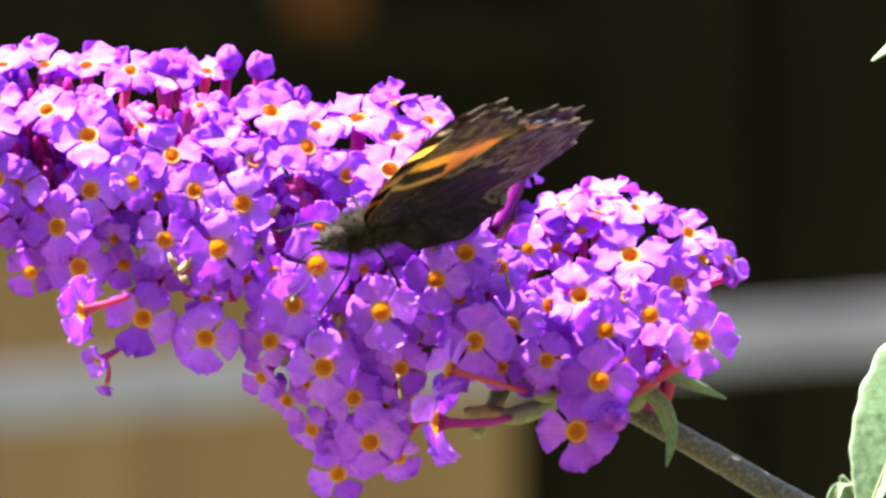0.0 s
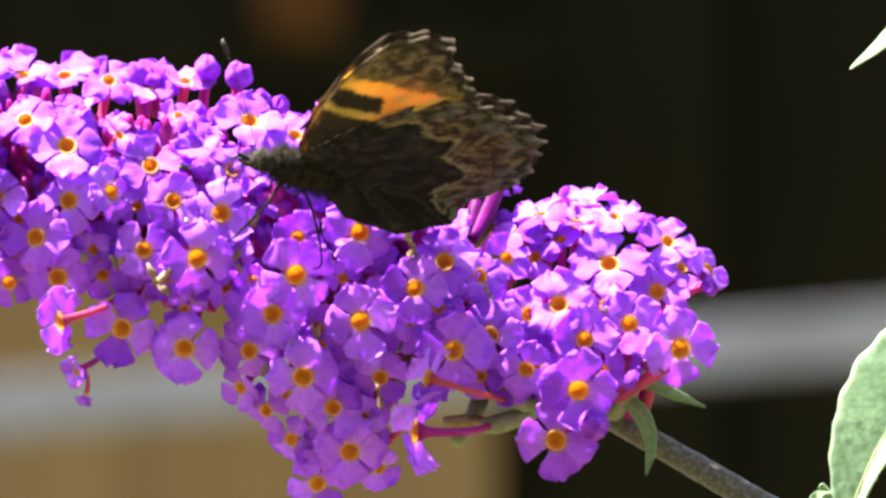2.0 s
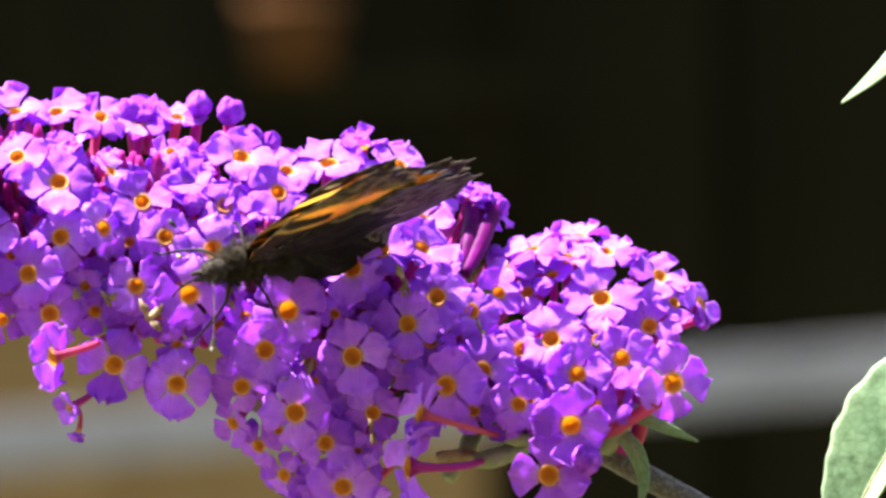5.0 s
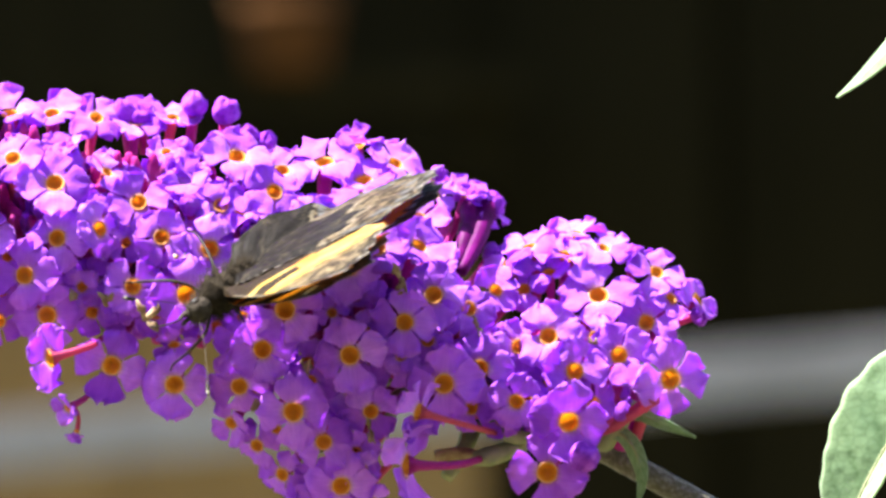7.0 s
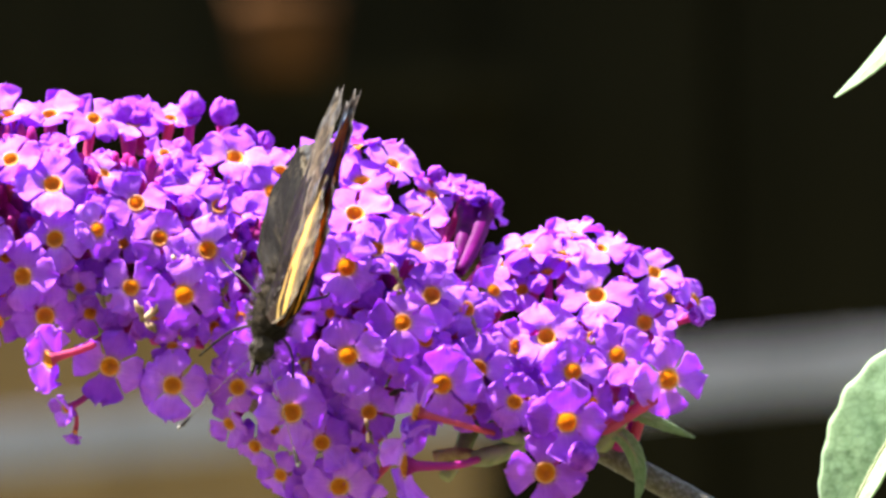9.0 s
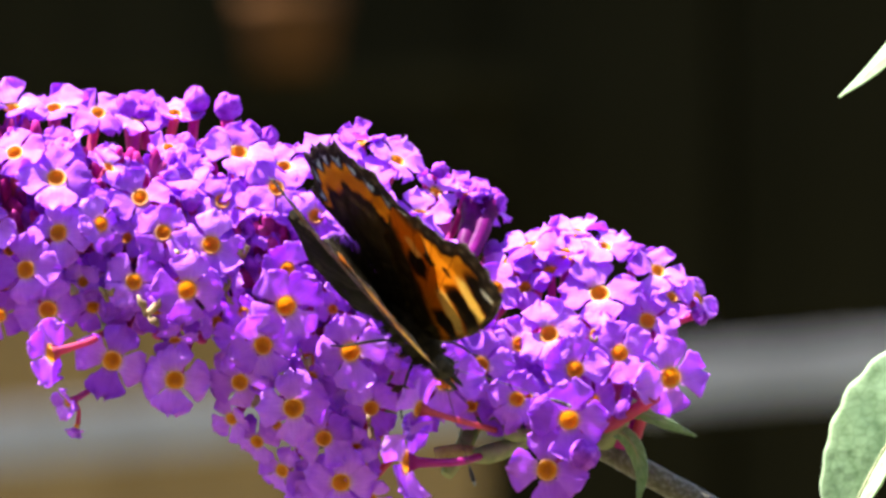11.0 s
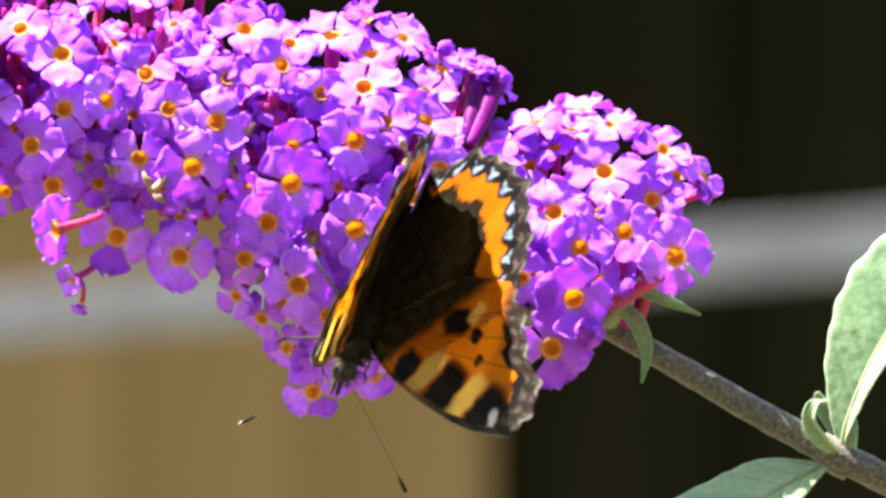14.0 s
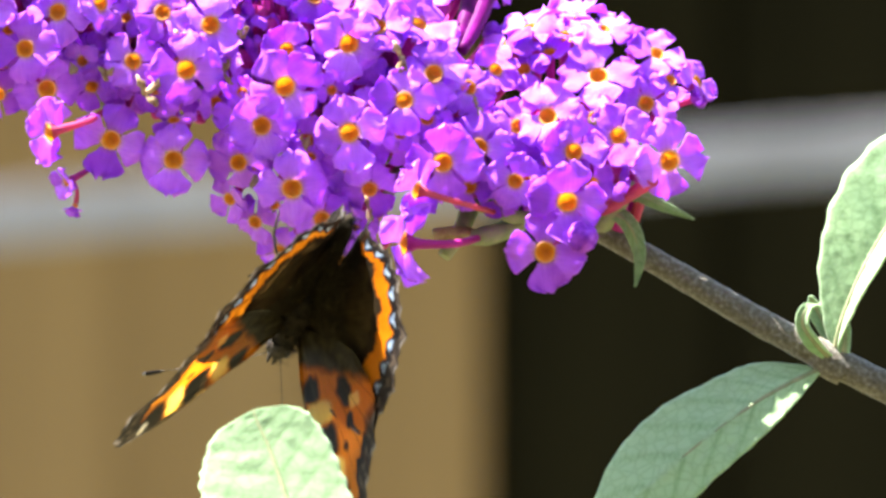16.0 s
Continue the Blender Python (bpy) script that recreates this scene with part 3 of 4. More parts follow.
    for row in ((350, 166, 24, 340, 250, 80), (406, 180, 26, 400, 260, 80), (440, 226, 23, 430, 290, 60), (478, 232, 18, 465, 290, 60),
                (226, 182, 25, 236, 250, 90), (256, 186, 25, 262, 250, 95), (1125, 440, 20, 1115, 500, 60), (1240, 548, 18, 1200, 560, 60), (875, 435, 20, 835, 490, 90),
                (1034, 796, 30, 1056, 748, -30), (340, 345, 20, 350, 400, 40), (372, 250, 20, 368, 330, 60), (330, 240, 18, 335, 320, 70),
                (310, 300, 17, 318, 360, 60), (874, 350, 28, 860, 380, 128), (846, 338, 24, 842, 370, 120), (822, 326, 20, 826, 360, 120), (780, 292, 16, 755, 320, 60), (290, 290, 16, 300, 360, 70)):
        bud(*row)
    # a pair of long leaning tubes, their flowers still folded
    for u, v, u2, v2 in ((866, 356, 818, 468), (838, 352, 806, 462), (790, 352, 778, 418)):
        run = curve_points([at(u2, v2, -20), at((u + u2) / 2 + 6, (v + v2) / 2, 50), at(u, v, 118)], 8)
        wide = 0.9 if u < 800 else 1.35
        vs, fs = tube_data(run, [UNIT * k * wide for k in (8, 9, 10, 11, 12, 12, 12, 14, 17)], 12, wobble=0.12, seed=int(u))
        part("long_tube", mesh_of("long_tube", vs, fs, TUBE if u < 800 else VIOLET_TUBE), branch, label="long crimson flower tube" if u < 800 else "long purple flower tube")

    # crimson tubes leading to the last flowers
    for run in (((1158, 692, -150), (1132, 712, -120), (1100, 733, -70), (1070, 752, -30)), ((1098, 640, -120), (1094, 680, -110), (1084, 720, -70), (1068, 752, -30))):
        vs, fs = tube_data(curve_points([at(*p) for p in run], 8), [UNIT * r for r in (15, 13, 12, 11, 11, 11, 11, 10, 9)], 10, wobble=0.12, seed=int(run[0][0]))
        part("long_tube", mesh_of("long_tube", vs, fs, TUBE), branch, label="crimson flower tube")

    # shrivelled spent flowers and dry sepals caught in the spike
    dry = random.Random(5)
    for u, v, r, back in ((716, 478, 30, -20), (262, 545, 34, -30), (606, 420, 26, 20), (192, 522, 28, 0), (432, 445, 22, 10), (400, 508, 24, 10), (128, 492, 20, 0), (318, 448, 20, -10),
                          (660, 430, 20, 10), (655, 745, 22, 0), (545, 640, 24, 20), (848, 566, 20, -10), (690, 790, 20, -40), (455, 690, 20, -10), (1048, 600, 18, 0)):
        c = at(u, v, skin(u, v) + back)
        vs, fs = [], []
        for k in range(3):
            d = Vector((dry.uniform(-0.5, 0.5), dry.uniform(-0.6, 0.3), dry.choice((-1, 1)) * dry.uniform(0.5, 1))).normalized()
            sd = d.orthogonal().normalized()
            run = [c + d * r * UNIT * f + Vector((dry.uniform(-1, 1), dry.uniform(-1, 1), dry.uniform(-1, 1))) * r * UNIT * 0.12 for f in (0.0, 0.3, 0.6, 0.85, 1.05)]
            tv, tf = tube_data(run, [r * UNIT * x for x in (0.10, 0.16, 0.24, 0.14, 0.05)], 7, wobble=0.7, seed=k + int(u))
            o = len(vs)
            vs += tv
            fs += [tuple(x + o for x in f) for f in tf]
        part("spent_floret", mesh_of("spent_floret", vs, fs, WITHERED), branch, label="shrivelled cream-brown spent floret")

    # spike axis with side stalks
    run = curve_points([at(u, v, 0) for u, v in AXIS], 60)
    vs, fs = tube_data(run, [0.0010 * (1 - 0.5 * k / 60) for k in range(61)], 10, wobble=0.1)
    part("spike_axis", mesh_of("spike_axis", vs, fs, CALYX), branch, label="thin green flower stalk")
    for u, v, u2, v2, d in ((960, 745, 860, 800, -40), (840, 735, 790, 830, -60), (600, 605, 560, 780, -70), (430, 535, 270, 540, -120), (1060, 786, 1120, 700, -60),
                            (720, 670, 640, 760, -80), (250, 500, 180, 560, -120), (430, 535, 330, 440, -60), (720, 670, 790, 480, -60)):
        run = curve_points([at(u, v, 0), at((u + u2) / 2, (v + v2) / 2 + 8, d * 0.6), at(u2, v2, d)], 8)
        vs, fs = tube_data(run, [0.0010 - 0.00003 * k for k in range(9)], 8, wobble=0.15)
        part("side_stalk", mesh_of("side_stalk", vs, fs, CALYX), branch)


build_spike()


# ---- stem and leaves ----
def soft_edge(f):
    """Pale downy rim of a leaf."""
    return 0.9 * max(0.0, min(1.0, (f - 0.90) / 0.08))


def leaf_mesh(name, spine, widths, fold, across, curl=0.0, felt_side=0, seed=0, bloom=0.05):
    """A leaf along a curved spine. widths: half width left and right at even steps; fold: angle between the halves; across: the way its right half points."""
    rnd = random.Random(seed)
    n, m = 96, 12
    pts = curve_points(spine, n)
    wl = curve_points([(w[0], w[1], 0) for w in widths], n)
    verts, faces, felt, veins = [], [], [], []
    for i, p in enumerate(pts):
        d = (pts[min(i + 1, n)] - pts[max(i - 1, 0)]).normalized()
        side = Vector(across)
        side = (side - d * side.dot(d)).normalized()
        up = side.cross(d)
        s = i / n
        for j in range(-m, m + 1):
            f = abs(j) / m
            w = max(wl[i].x if j < 0 else wl[i].y, 0) * (1 + (0.025 - 0.018 * bloom) * math.sin(i * 0.8 + seed) * f * f)
            a = radians(fold)
            # puckering between the side veins
            vein = (s * 8 - f * 1.3) % 1.0
            puff = 0.085 * max(0.25, 1 - 1.7 * bloom) * math.sin(vein * math.pi) * math.sin(min(f * 3, 1) * math.pi / 2) * (1 - f * 0.6)
            near = min(vein, 1 - vein)
            veins.append((1 - min(near / 0.13, 1.0)) * (1 - 0.5 * f) * (1 - 0.25 * bloom) if 0.03 < s < 0.95 and j else 0.0)
            cross = 0.03 * noise.noise(Vector((i * 0.146, j * 0.5, seed))) + 0.045 * max(0.15, 1 - 1.9 * bloom) * noise.noise(Vector((i * 0.42, j * 0.9, seed + 5)))
            lift = (puff + cross) * 0.5 * max(wl[i].x, wl[i].y) + curl * w * f * f
            verts.append(p + side * math.copysign(w * f * math.cos(a), j) + up * (w * f * math.sin(a) + lift))
            felt.append((1.0 if (j > 0) == (felt_side > 0) else 0.0) * abs(felt_side) if felt_side and j and (j > 0) == (felt_side > 0) else bloom)
            felt[-1] = max(felt[-1], soft_edge(f))
    k = 2 * m + 1
    for i in range(n):
        for j in range(k - 1):
            a = i * k + j
            faces.append((a, a + 1, a + k + 1, a + k))
    me = mesh_of(name, verts, faces, LEAF)
    at_ = me.attributes.new("felt", "FLOAT", "POINT")
    at_.data.foreach_set("value", felt)
    vein_layer = me.attributes.new("vein", "FLOAT", "POINT")
    vein_layer.data.foreach_set("value", veins)
    bm = bmesh.new()
    bm.from_mesh(me)
    bmesh.ops.solidify(bm, geom=bm.faces[:], thickness=0.00018)
    bm.to_mesh(me)
    bm.free()
    me.shade_smooth()
    return me, pts


def leaf(parent, spine, widths, fold, across, curl=0.0, felt_side=0, seed=0, label="", rib=0.00035, bloom=0.05):
    u = UNIT
    me, pts = leaf_mesh("leaf", [at(*p) for p in spine], [(a * u, b * u) for a, b in widths], fold, across, curl, felt_side, seed, bloom)
    ob = part("leaf", me, parent, label=label)
    vs, fs = tube_data([p + Vector((0, -0.00002, 0)) for p in pts], [rib * (1 - 0.8 * i / len(pts)) for i in range(len(pts))], 6)
    part("midrib", mesh_of("midrib", vs, fs, CALYX), ob)
    return ob


def build_stem():
    # the stalk under the spike
    run = curve_points([at(*p) for p in ((1010, 765, 0), (1075, 790, 0), (1200, 860, 0), (1330, 935, 0), (1470, 1010, 0), (1600, 1075, 0), (1760, 1160, 10), (2100, 1360, 40), (2500, 2200, 60), (2900, 19600, 400))], 132)
    vs, fs = tube_data(run, [UNIT * (19 + 0.12 * k) for k in range(133)], 16, wobble=0.06, seed=3)
    part("stem", mesh_of("stem", vs, fs, BARK), branch, label="grey-green downy woody stem")
    # swelling at the leaf joint
    run = curve_points([at(*p) for p in ((1440, 990, 0), (1468, 1012, 0), (1500, 1035, 0))], 8)
    vs, fs = tube_data(run, [UNIT * r for r in (24, 26, 28, 30, 31, 31, 30, 28, 26)], 16, wobble=0.06, seed=5)
    part("node", mesh_of("node", vs, fs, BARK), branch)
    # upright leaf, folded along its midrib
    leaf(branch, [(1482, 1000, -10), (1492, 950, -20), (1532, 850, -30), (1602, 735, -30), (1700, 640, -20), (1810, 580, 0)],
         [(4, 4), (40, 20), (98, 46), (128, 66), (100, 60), (2, 2)], 16, (0.55, -0.70, -0.36), 0.0, 1, 1, "grey-green lance-shaped leaf, folded along its midrib")
    # drooping leaf
    leaf(branch, [(1452, 1030, -10), (1392, 1060, -30), (1332, 1096, -50), (1230, 1172, -80), (1127, 1262, -85), (1020, 1370, -60)],
         [(8, 8), (84, 38), (108, 58), (134, 70), (108, 74), (2, 2)], 12, (0.48, -0.58, -0.60), 0.0, 0.92, 2, "drooping grey-green leaf with pale felted half", bloom=0.85)
    # young leaves in the joint
    leaf(branch, [(1470, 1005, -30), (1445, 980, -50), (1425, 950, -60), (1432, 922, -60), (1455, 915, -50)], [(10, 10), (16, 14), (12, 12), (10, 10), (2, 2)], 20, (1, -0.3, 0), 0.2, 0.8, 3, "curled young leaf", bloom=0.5)
    leaf(branch, [(1480, 1000, 10), (1468, 960, 20), (1450, 925, 20), (1437, 900, 10)], [(8, 8), (14, 12), (16, 14), (3, 3)], 20, (1, -0.2, 0), 0.1, 0.8, 4, "small pale young leaf", bloom=0.5)
    leaf(branch, [(1498, 1000, -20), (1500, 960, -20), (1495, 920, 0)], [(10, 10), (10, 10), (2, 2)], 20, (1, -0.3, 0), 0.0, 0.8, 5, "small pale young leaf", bloom=0.5)
    # two bract leaves under the spike
    leaf(branch, [(1062, 745, -10), (1090, 722, -30), (1130, 722, -40), (1180, 742, -40), (1232, 763, -30)], [(7, 7), (11, 11), (13, 13), (10, 10), (1, 1)], 14, (0.35, -0.40, 0.85), 0.0, 0.5, 6, "narrow curved green bract", bloom=0.35)
    leaf(branch, [(1072, 752, -30), (1104, 760, -50), (1126, 790, -56), (1136, 836, -50), (1128, 884, -40)], [(7, 7), (15, 14), (17, 15), (11, 10), (1, 1)], 12, (0.87, -0.40, 0.25), 0.0, 0.3, 7, "narrow hanging green bract", bloom=0.35)

    # neighbouring shoots of the shrub, reaching in from outside
    shoot = tagged(new("buddleia_shoot", None), "buddleia shoot with pale green pointed leaf", "shrub")
    leaf(shoot, [(1800, -160, -60), (1700, -60, -50), (1610, 50, -40), (1545, 118, -40), (1488, 166, -40)], [(60, 60), (48, 46), (28, 26), (15, 13), (1, 1)], 12, (0.5, -0.55, -0.42), 0.0, 1.0, 8, "pale green pointed leaf tip", bloom=0.95)
    run = curve_points([at(*p) for p in ((1800, -160, -60), (1950, 100, 0), (2120, 700, 60), (2330, 1700, 60), (3000, 19600, 300))], 36)
    vs, fs = tube_data(run, [UNIT * (22 + 0.5 * k) for k in range(37)], 12, wobble=0.06, seed=9)
    part("stem", mesh_of("shoot_stem", vs, fs, BARK), shoot)
    low = tagged(new("buddleia_shoot", None), "buddleia shoot with broad pale green rounded leaf", "shrub")
    leaf(low, [(560, 1430, -1010), (540, 1340, -965), (512, 1260, -925), (484, 1180, -892), (462, 1130, -875), (452, 1104, -868)],
         [(20, 20), (84, 72), (124, 100), (140, 104), (138, 102), (126, 94), (104, 82), (70, 58), (10, 10)], 4, (0.95, -0.1, -0.1), -0.05, 0, 9, "broad rounded pale green leaf, creased along its midrib", bloom=0.45)
    run = curve_points([at(*p) for p in ((560, 1430, -1010), (600, 1700, -850), (640, 2600, -250), (700, 6000, -150), (800, 12000, -50), (900, 19600, 0))], 41)
    vs, fs = tube_data(run, [UNIT * (18 + 0.6 * k) for k in range(42)], 12, wobble=0.06, seed=11)
    part("stem", mesh_of("low_stem", vs, fs, BARK), low)


build_stem()


# ---- the butterfly: y runs to its head, x to its right, z to its back; wings are drawn spread flat, in plan units from the wing root ----
ORANGE, STRAW, BLACK, BROWN = (0.66, 0.172, 0.003), (0.84, 0.57, 0.13), (0.012, 0.009, 0.008), (0.036, 0.026, 0.011)
WHITE = (0.85, 0.86, 0.84)
UNDER_STRAW = (0.84, 0.53, 0.11)
FORE = ((25, 15), (60, 34), (120, 52), (190, 64), (290, 71), (345, 71), (395, 66), (440, 52), (466, 32), (481, 2), (474, -57), (450, -66), (418, -88), (381, -133), (339, -167), (300, -194), (180, -165), (90, -90), (30, -40))
HIND = ((60, 44), (188, -10), (274, -72), (314, -120), (324, -165), (319, -213), (302, -260), (282, -289), (249, -342), (226, -340), (206, -353), (153, -360), (86, -354), (58, -326), (36, -305), (-38, -286), (-76, -192), (-62, -90), (-26, -40))
# the hindwing's markings keep their share of the way to this rounder margin
HIND_MARKS = ((60, 44), (188, -10), (281, -66), (314, -116), (299, -180), (277, -222), (274, -262), (279, -323), (238, -334), (220, -345), (163, -376), (97, -393), (40, -394), (-2, -380), (-24, -330), (-30, -200), (-26, -40))


def soft(x, a, b):
    x = max(0.0, min(1.0, (x - a) / (b - a)))
    return x * x * (3 - 2 * x)


def over(base, top, k):
    return tuple(a + (b - a) * k for a, b in zip(base, top))


def blob(u, v, cu, cv, ru, rv, turn=0.0, edge=0.25, power=4):
    a = radians(turn)
    du, dv = u - cu, v - cv
    p, q = (du * math.cos(a) + dv * math.sin(a)) / ru, (-du * math.sin(a) + dv * math.cos(a)) / rv
    return 1 - soft((abs(p) ** power + abs(q) ** power) ** (1 / power), 1 - edge, 1 + edge)


def grain(u, v, scale, seed=0.0):
    return noise.noise(Vector((u * scale, v * scale, seed)))


def fore_upper(u, v, f, a):
    """Colour of the forewing's upper side; f: share of the way to the margin, a: angle from the root."""
    j = 8 * grain(u, v, 0.05)
    c = over(ORANGE, (0.70, 0.205, 0.004), soft(u + j, 150, 420))
    c = over(c, BROWN, 1 - soft(u + 0.6 * v + j, 78, 108))
    c = over(c, (0.10, 0.075, 0.03), 0.6 * (1 - soft(u + 0.6 * v, 60, 110)) * soft(grain(u, v, 0.05, 8.0), -0.2, 0.4))
    for cu, cv, ru, rv, turn in ((132, 14, 25, 34, 15), (242, 12, 36, 52, 12), (366, 10, 38, 56, 8), (188, -104, 30, 25, -30)):
        c = over(c, BLACK, blob(u + j, v, cu, cv, ru, rv, turn))
    c = over(c, BLACK, blob(u, v + j, 246, -101, 15, 15, 0, 0.2, 2))
    c = over(c, BLACK, blob(u, v + j, 283, -65, 10, 10, 0, 0.2, 2))
    for cu, cv, ru, rv, turn in ((184, 0, 19, 45, 20), (302, 6, 22, 50, 14), (222, -136, 12, 22, 10)):
        c = over(c, STRAW, blob(u + 0.6 * j, v, cu, cv, ru, rv, turn))
    c = over(c, (0.11, 0.09, 0.045), soft(v, 34 + 0.02 * u, 44 + 0.02 * u) * (1 - soft(u, 330, 380)) * (0.7 + 0.6 * grain(u, v, 0.12)))
    rim = f + 0.014 * grain(u, v, 0.04) + 0.012 * math.sin(a * 23.9)
    edge = soft(rim, 0.835, 0.852) * soft(u, 250, 310)
    c = over(c, (0.014, 0.011, 0.011), edge)
    c = over(c, WHITE, blob(u + 0.5 * j, v, 394, 16, 24, 10, 62, 0.25, 3))
    grey = over((0.032, 0.024, 0.019), (0.120, 0.092, 0.070), soft(grain(u * 0.4, v, 0.22, 5.0) + 0.5 * math.sin(a * 95), -0.3, 0.6))
    c = over(c, grey, soft(rim, 0.885, 0.90) * soft(u, 250, 310))
    c = over(c, (0.025, 0.020, 0.018), 0.8 * (1 - soft(abs(f - 0.945 + 0.012 * math.sin(a * 47.8)), 0.006, 0.014)) * soft(u, 250, 310))
    tooth = soft(math.sin(a * 47.8), -0.3, 0.5)
    c = over(c, over((0.03, 0.023, 0.019), (0.27, 0.235, 0.20), tooth), soft(f, 0.976, 0.986) * soft(u, 250, 310))
    # dark veins
    vein = 1 - soft(abs(((a + 0.5) * 7.0) % 1.0 - 0.5), 0.012, 0.03)
    return (*over(c, (0.10, 0.04, 0.01), 0.55 * vein * soft(u, 120, 200)), 0.2)


def hind_upper(u, v, f, a):
    """Dark hairy base, an orange band, a black band with blue wedges and a mottled brown margin."""
    j = 0.022 * grain(u, v, 0.045, 3.0) + 0.010 * grain(u, v, 0.12, 3.0)
    front = soft(a, -1.15, -0.55)
    outer = 0.868 - 0.058 * front + 0.010 * math.sin(a * 47.8 + 1)
    inner = 0.735 - 0.095 * front + 0.024 * math.sin(a * 22) + 0.10 * (1 - soft(a, -1.52, -1.22))
    c = over((0.016, 0.012, 0.007), (0.082, 0.054, 0.020), soft(u + 30 * grain(u, v, 0.02, 5.0), 25, 110) * (0.55 + 0.45 * soft(grain(u, v, 0.03, 7.0), -0.3, 0.3)))
    hair = soft(grain(a * 34, f * 4.0, 1.0, 2.0) + 0.4 * grain(a * 80, f * 7.0, 1.0, 5.0), -0.35, 0.45)
    c = over(c, (0.115, 0.084, 0.032), 0.6 * hair * soft(u, 50, 120) * (1 - soft(f, 0.45, inner - 0.04)))
    c = over(c, (0.014, 0.010, 0.007), 0.75 * blob(f + j, 0, inner - 0.035, 0, 0.05, 9, 0, 0.5))
    c = over(c, ORANGE, soft(f + j, inner - 0.016, inner + 0.020) * soft(u, 6, 30))
    c = over(c, (0.70, 0.205, 0.004), 0.5 * soft(f + j, inner + 0.05, inner + 0.12) * soft(u, 30, 60))
    c = over(c, (0.014, 0.011, 0.011), soft(f + 0.5 * j, outer - 0.010, outer + 0.012) * soft(u, 0, 20))
    # blue wedges, one to each cell between the veins, pointing inwards
    across = abs((a * 7.6) % 1.0 - 0.5)
    along = f - outer - 0.044
    spot = (1 - soft(across - 3.2 * along, 0.13, 0.21)) * (1 - soft(abs(along), 0.020, 0.030))
    c = over(c, over((0.22, 0.32, 0.48), (0.50, 0.62, 0.74), soft(grain(u, v, 0.1, 2.0) + 8 * along, -0.3, 0.3)), spot * soft(u, 12, 30) * (1 - soft(a, -0.42, -0.25)))
    # mottled margin, paler on either side of a dark line, with a broken fringe
    rim = f + 0.008 * math.sin(a * 47.8) + 0.014 * grain(u, v, 0.07, 4.0)
    border = soft(rim, outer + 0.078, outer + 0.092)
    brown = over((0.034, 0.025, 0.020), (0.14, 0.104, 0.076), soft(grain(u, v, 0.13, 5.0) + 0.5 * math.cos(a * 47.8), -0.1, 0.6))
    c = over(c, brown, border)
    c = over(c, (0.020, 0.016, 0.014), 0.8 * border * (1 - soft(abs(rim - outer - 0.130), 0.006, 0.014)))
    tooth = soft(math.sin(a * 47.8) + 0.8 * grain(u, v, 0.05, 9.0), -0.1, 0.7)
    c = over(c, over((0.035, 0.027, 0.022), (0.27, 0.235, 0.20), tooth), soft(f, 0.976, 0.986) * soft(u, 30, 80))
    return (*c, 0.25)


def fore_under(u, v, f, a):
    j = 9 * grain(u, v, 0.05, 9.0) + 5 * grain(u, v, 0.16, 9.0)
    s = u - 0.15 * (v - 45) + j
    c = over(UNDER_STRAW, (0.90, 0.62, 0.25), 0.6 * soft(grain(u, v, 0.03, 1.0), 0.0, 0.4))
    c = over(c, (0.62, 0.30, 0.07), max(blob(u, v, 205, -72, 50, 26, -10, 0.4, 2), 0.5 * (1 - soft(s, 190, 215)) * (1 - soft(v, -60, -40))))
    fleck = 0.12
    base = 1 - soft(s, 205, 211)
    gap = soft(s, 238, 244) * (1 - soft(s, 284, 290)) * soft(v + j - 0.25 * abs(s - 250), -52, -42)
    c = over(c, (0.058, 0.041, 0.025), max(base, gap))
    c = over(c, (0.020, 0.014, 0.010), 0.8 * max(blob(s, 0, 210, 0, 3.5, 50), blob(s, 0, 158, 0, 3, 50), blob(s, 0, 240, 0, 3, 50) * soft(v, -40, -20), blob(s, 0, 104, 0, 3, 50)))
    c = over(c, (0.10, 0.070, 0.040), (1 - soft(s, 225, 250)) * (1 - soft(v + j, -108, -92)))
    out = soft(s, 322, 336)
    tan = over((0.085, 0.062, 0.040), (0.38, 0.29, 0.16), soft(grain(u, v, 0.045, 2.0) + 0.6 * grain(u, v, 0.14, 2.0), -0.25, 0.45))
    tan = over(tan, (0.50, 0.35, 0.12), 0.35 * blob(u, v, 420, 26, 34, 16, 0, 0.5, 2) + 0.35 * blob(s, 0, 342, 0, 20, 50))
    c = over(c, tan, out)
    fleck = fleck + 0.88 * max(out, 0.7 * max(base, gap))
    # notched leading edge, pale and dark by turns
    tick = soft(math.sin(u * 0.42 + 2 * grain(u, v, 0.05)), -0.2, 0.3)
    c = over(c, over((0.02, 0.015, 0.01), (0.62, 0.52, 0.34), tick), soft(v, 43 + 0.022 * u, 47 + 0.022 * u) * soft(u, 60, 110))
    c = over(c, (0.030, 0.022, 0.016), 0.8 * soft(f, 0.93, 0.95) * soft(u, 250, 310))
    tooth = soft(math.sin(a * 47.8), -0.3, 0.5)
    c = over(c, over((0.08, 0.06, 0.045), (0.38, 0.34, 0.28), tooth), soft(f, 0.972, 0.982) * soft(u, 250, 310))
    return (*c, fleck)


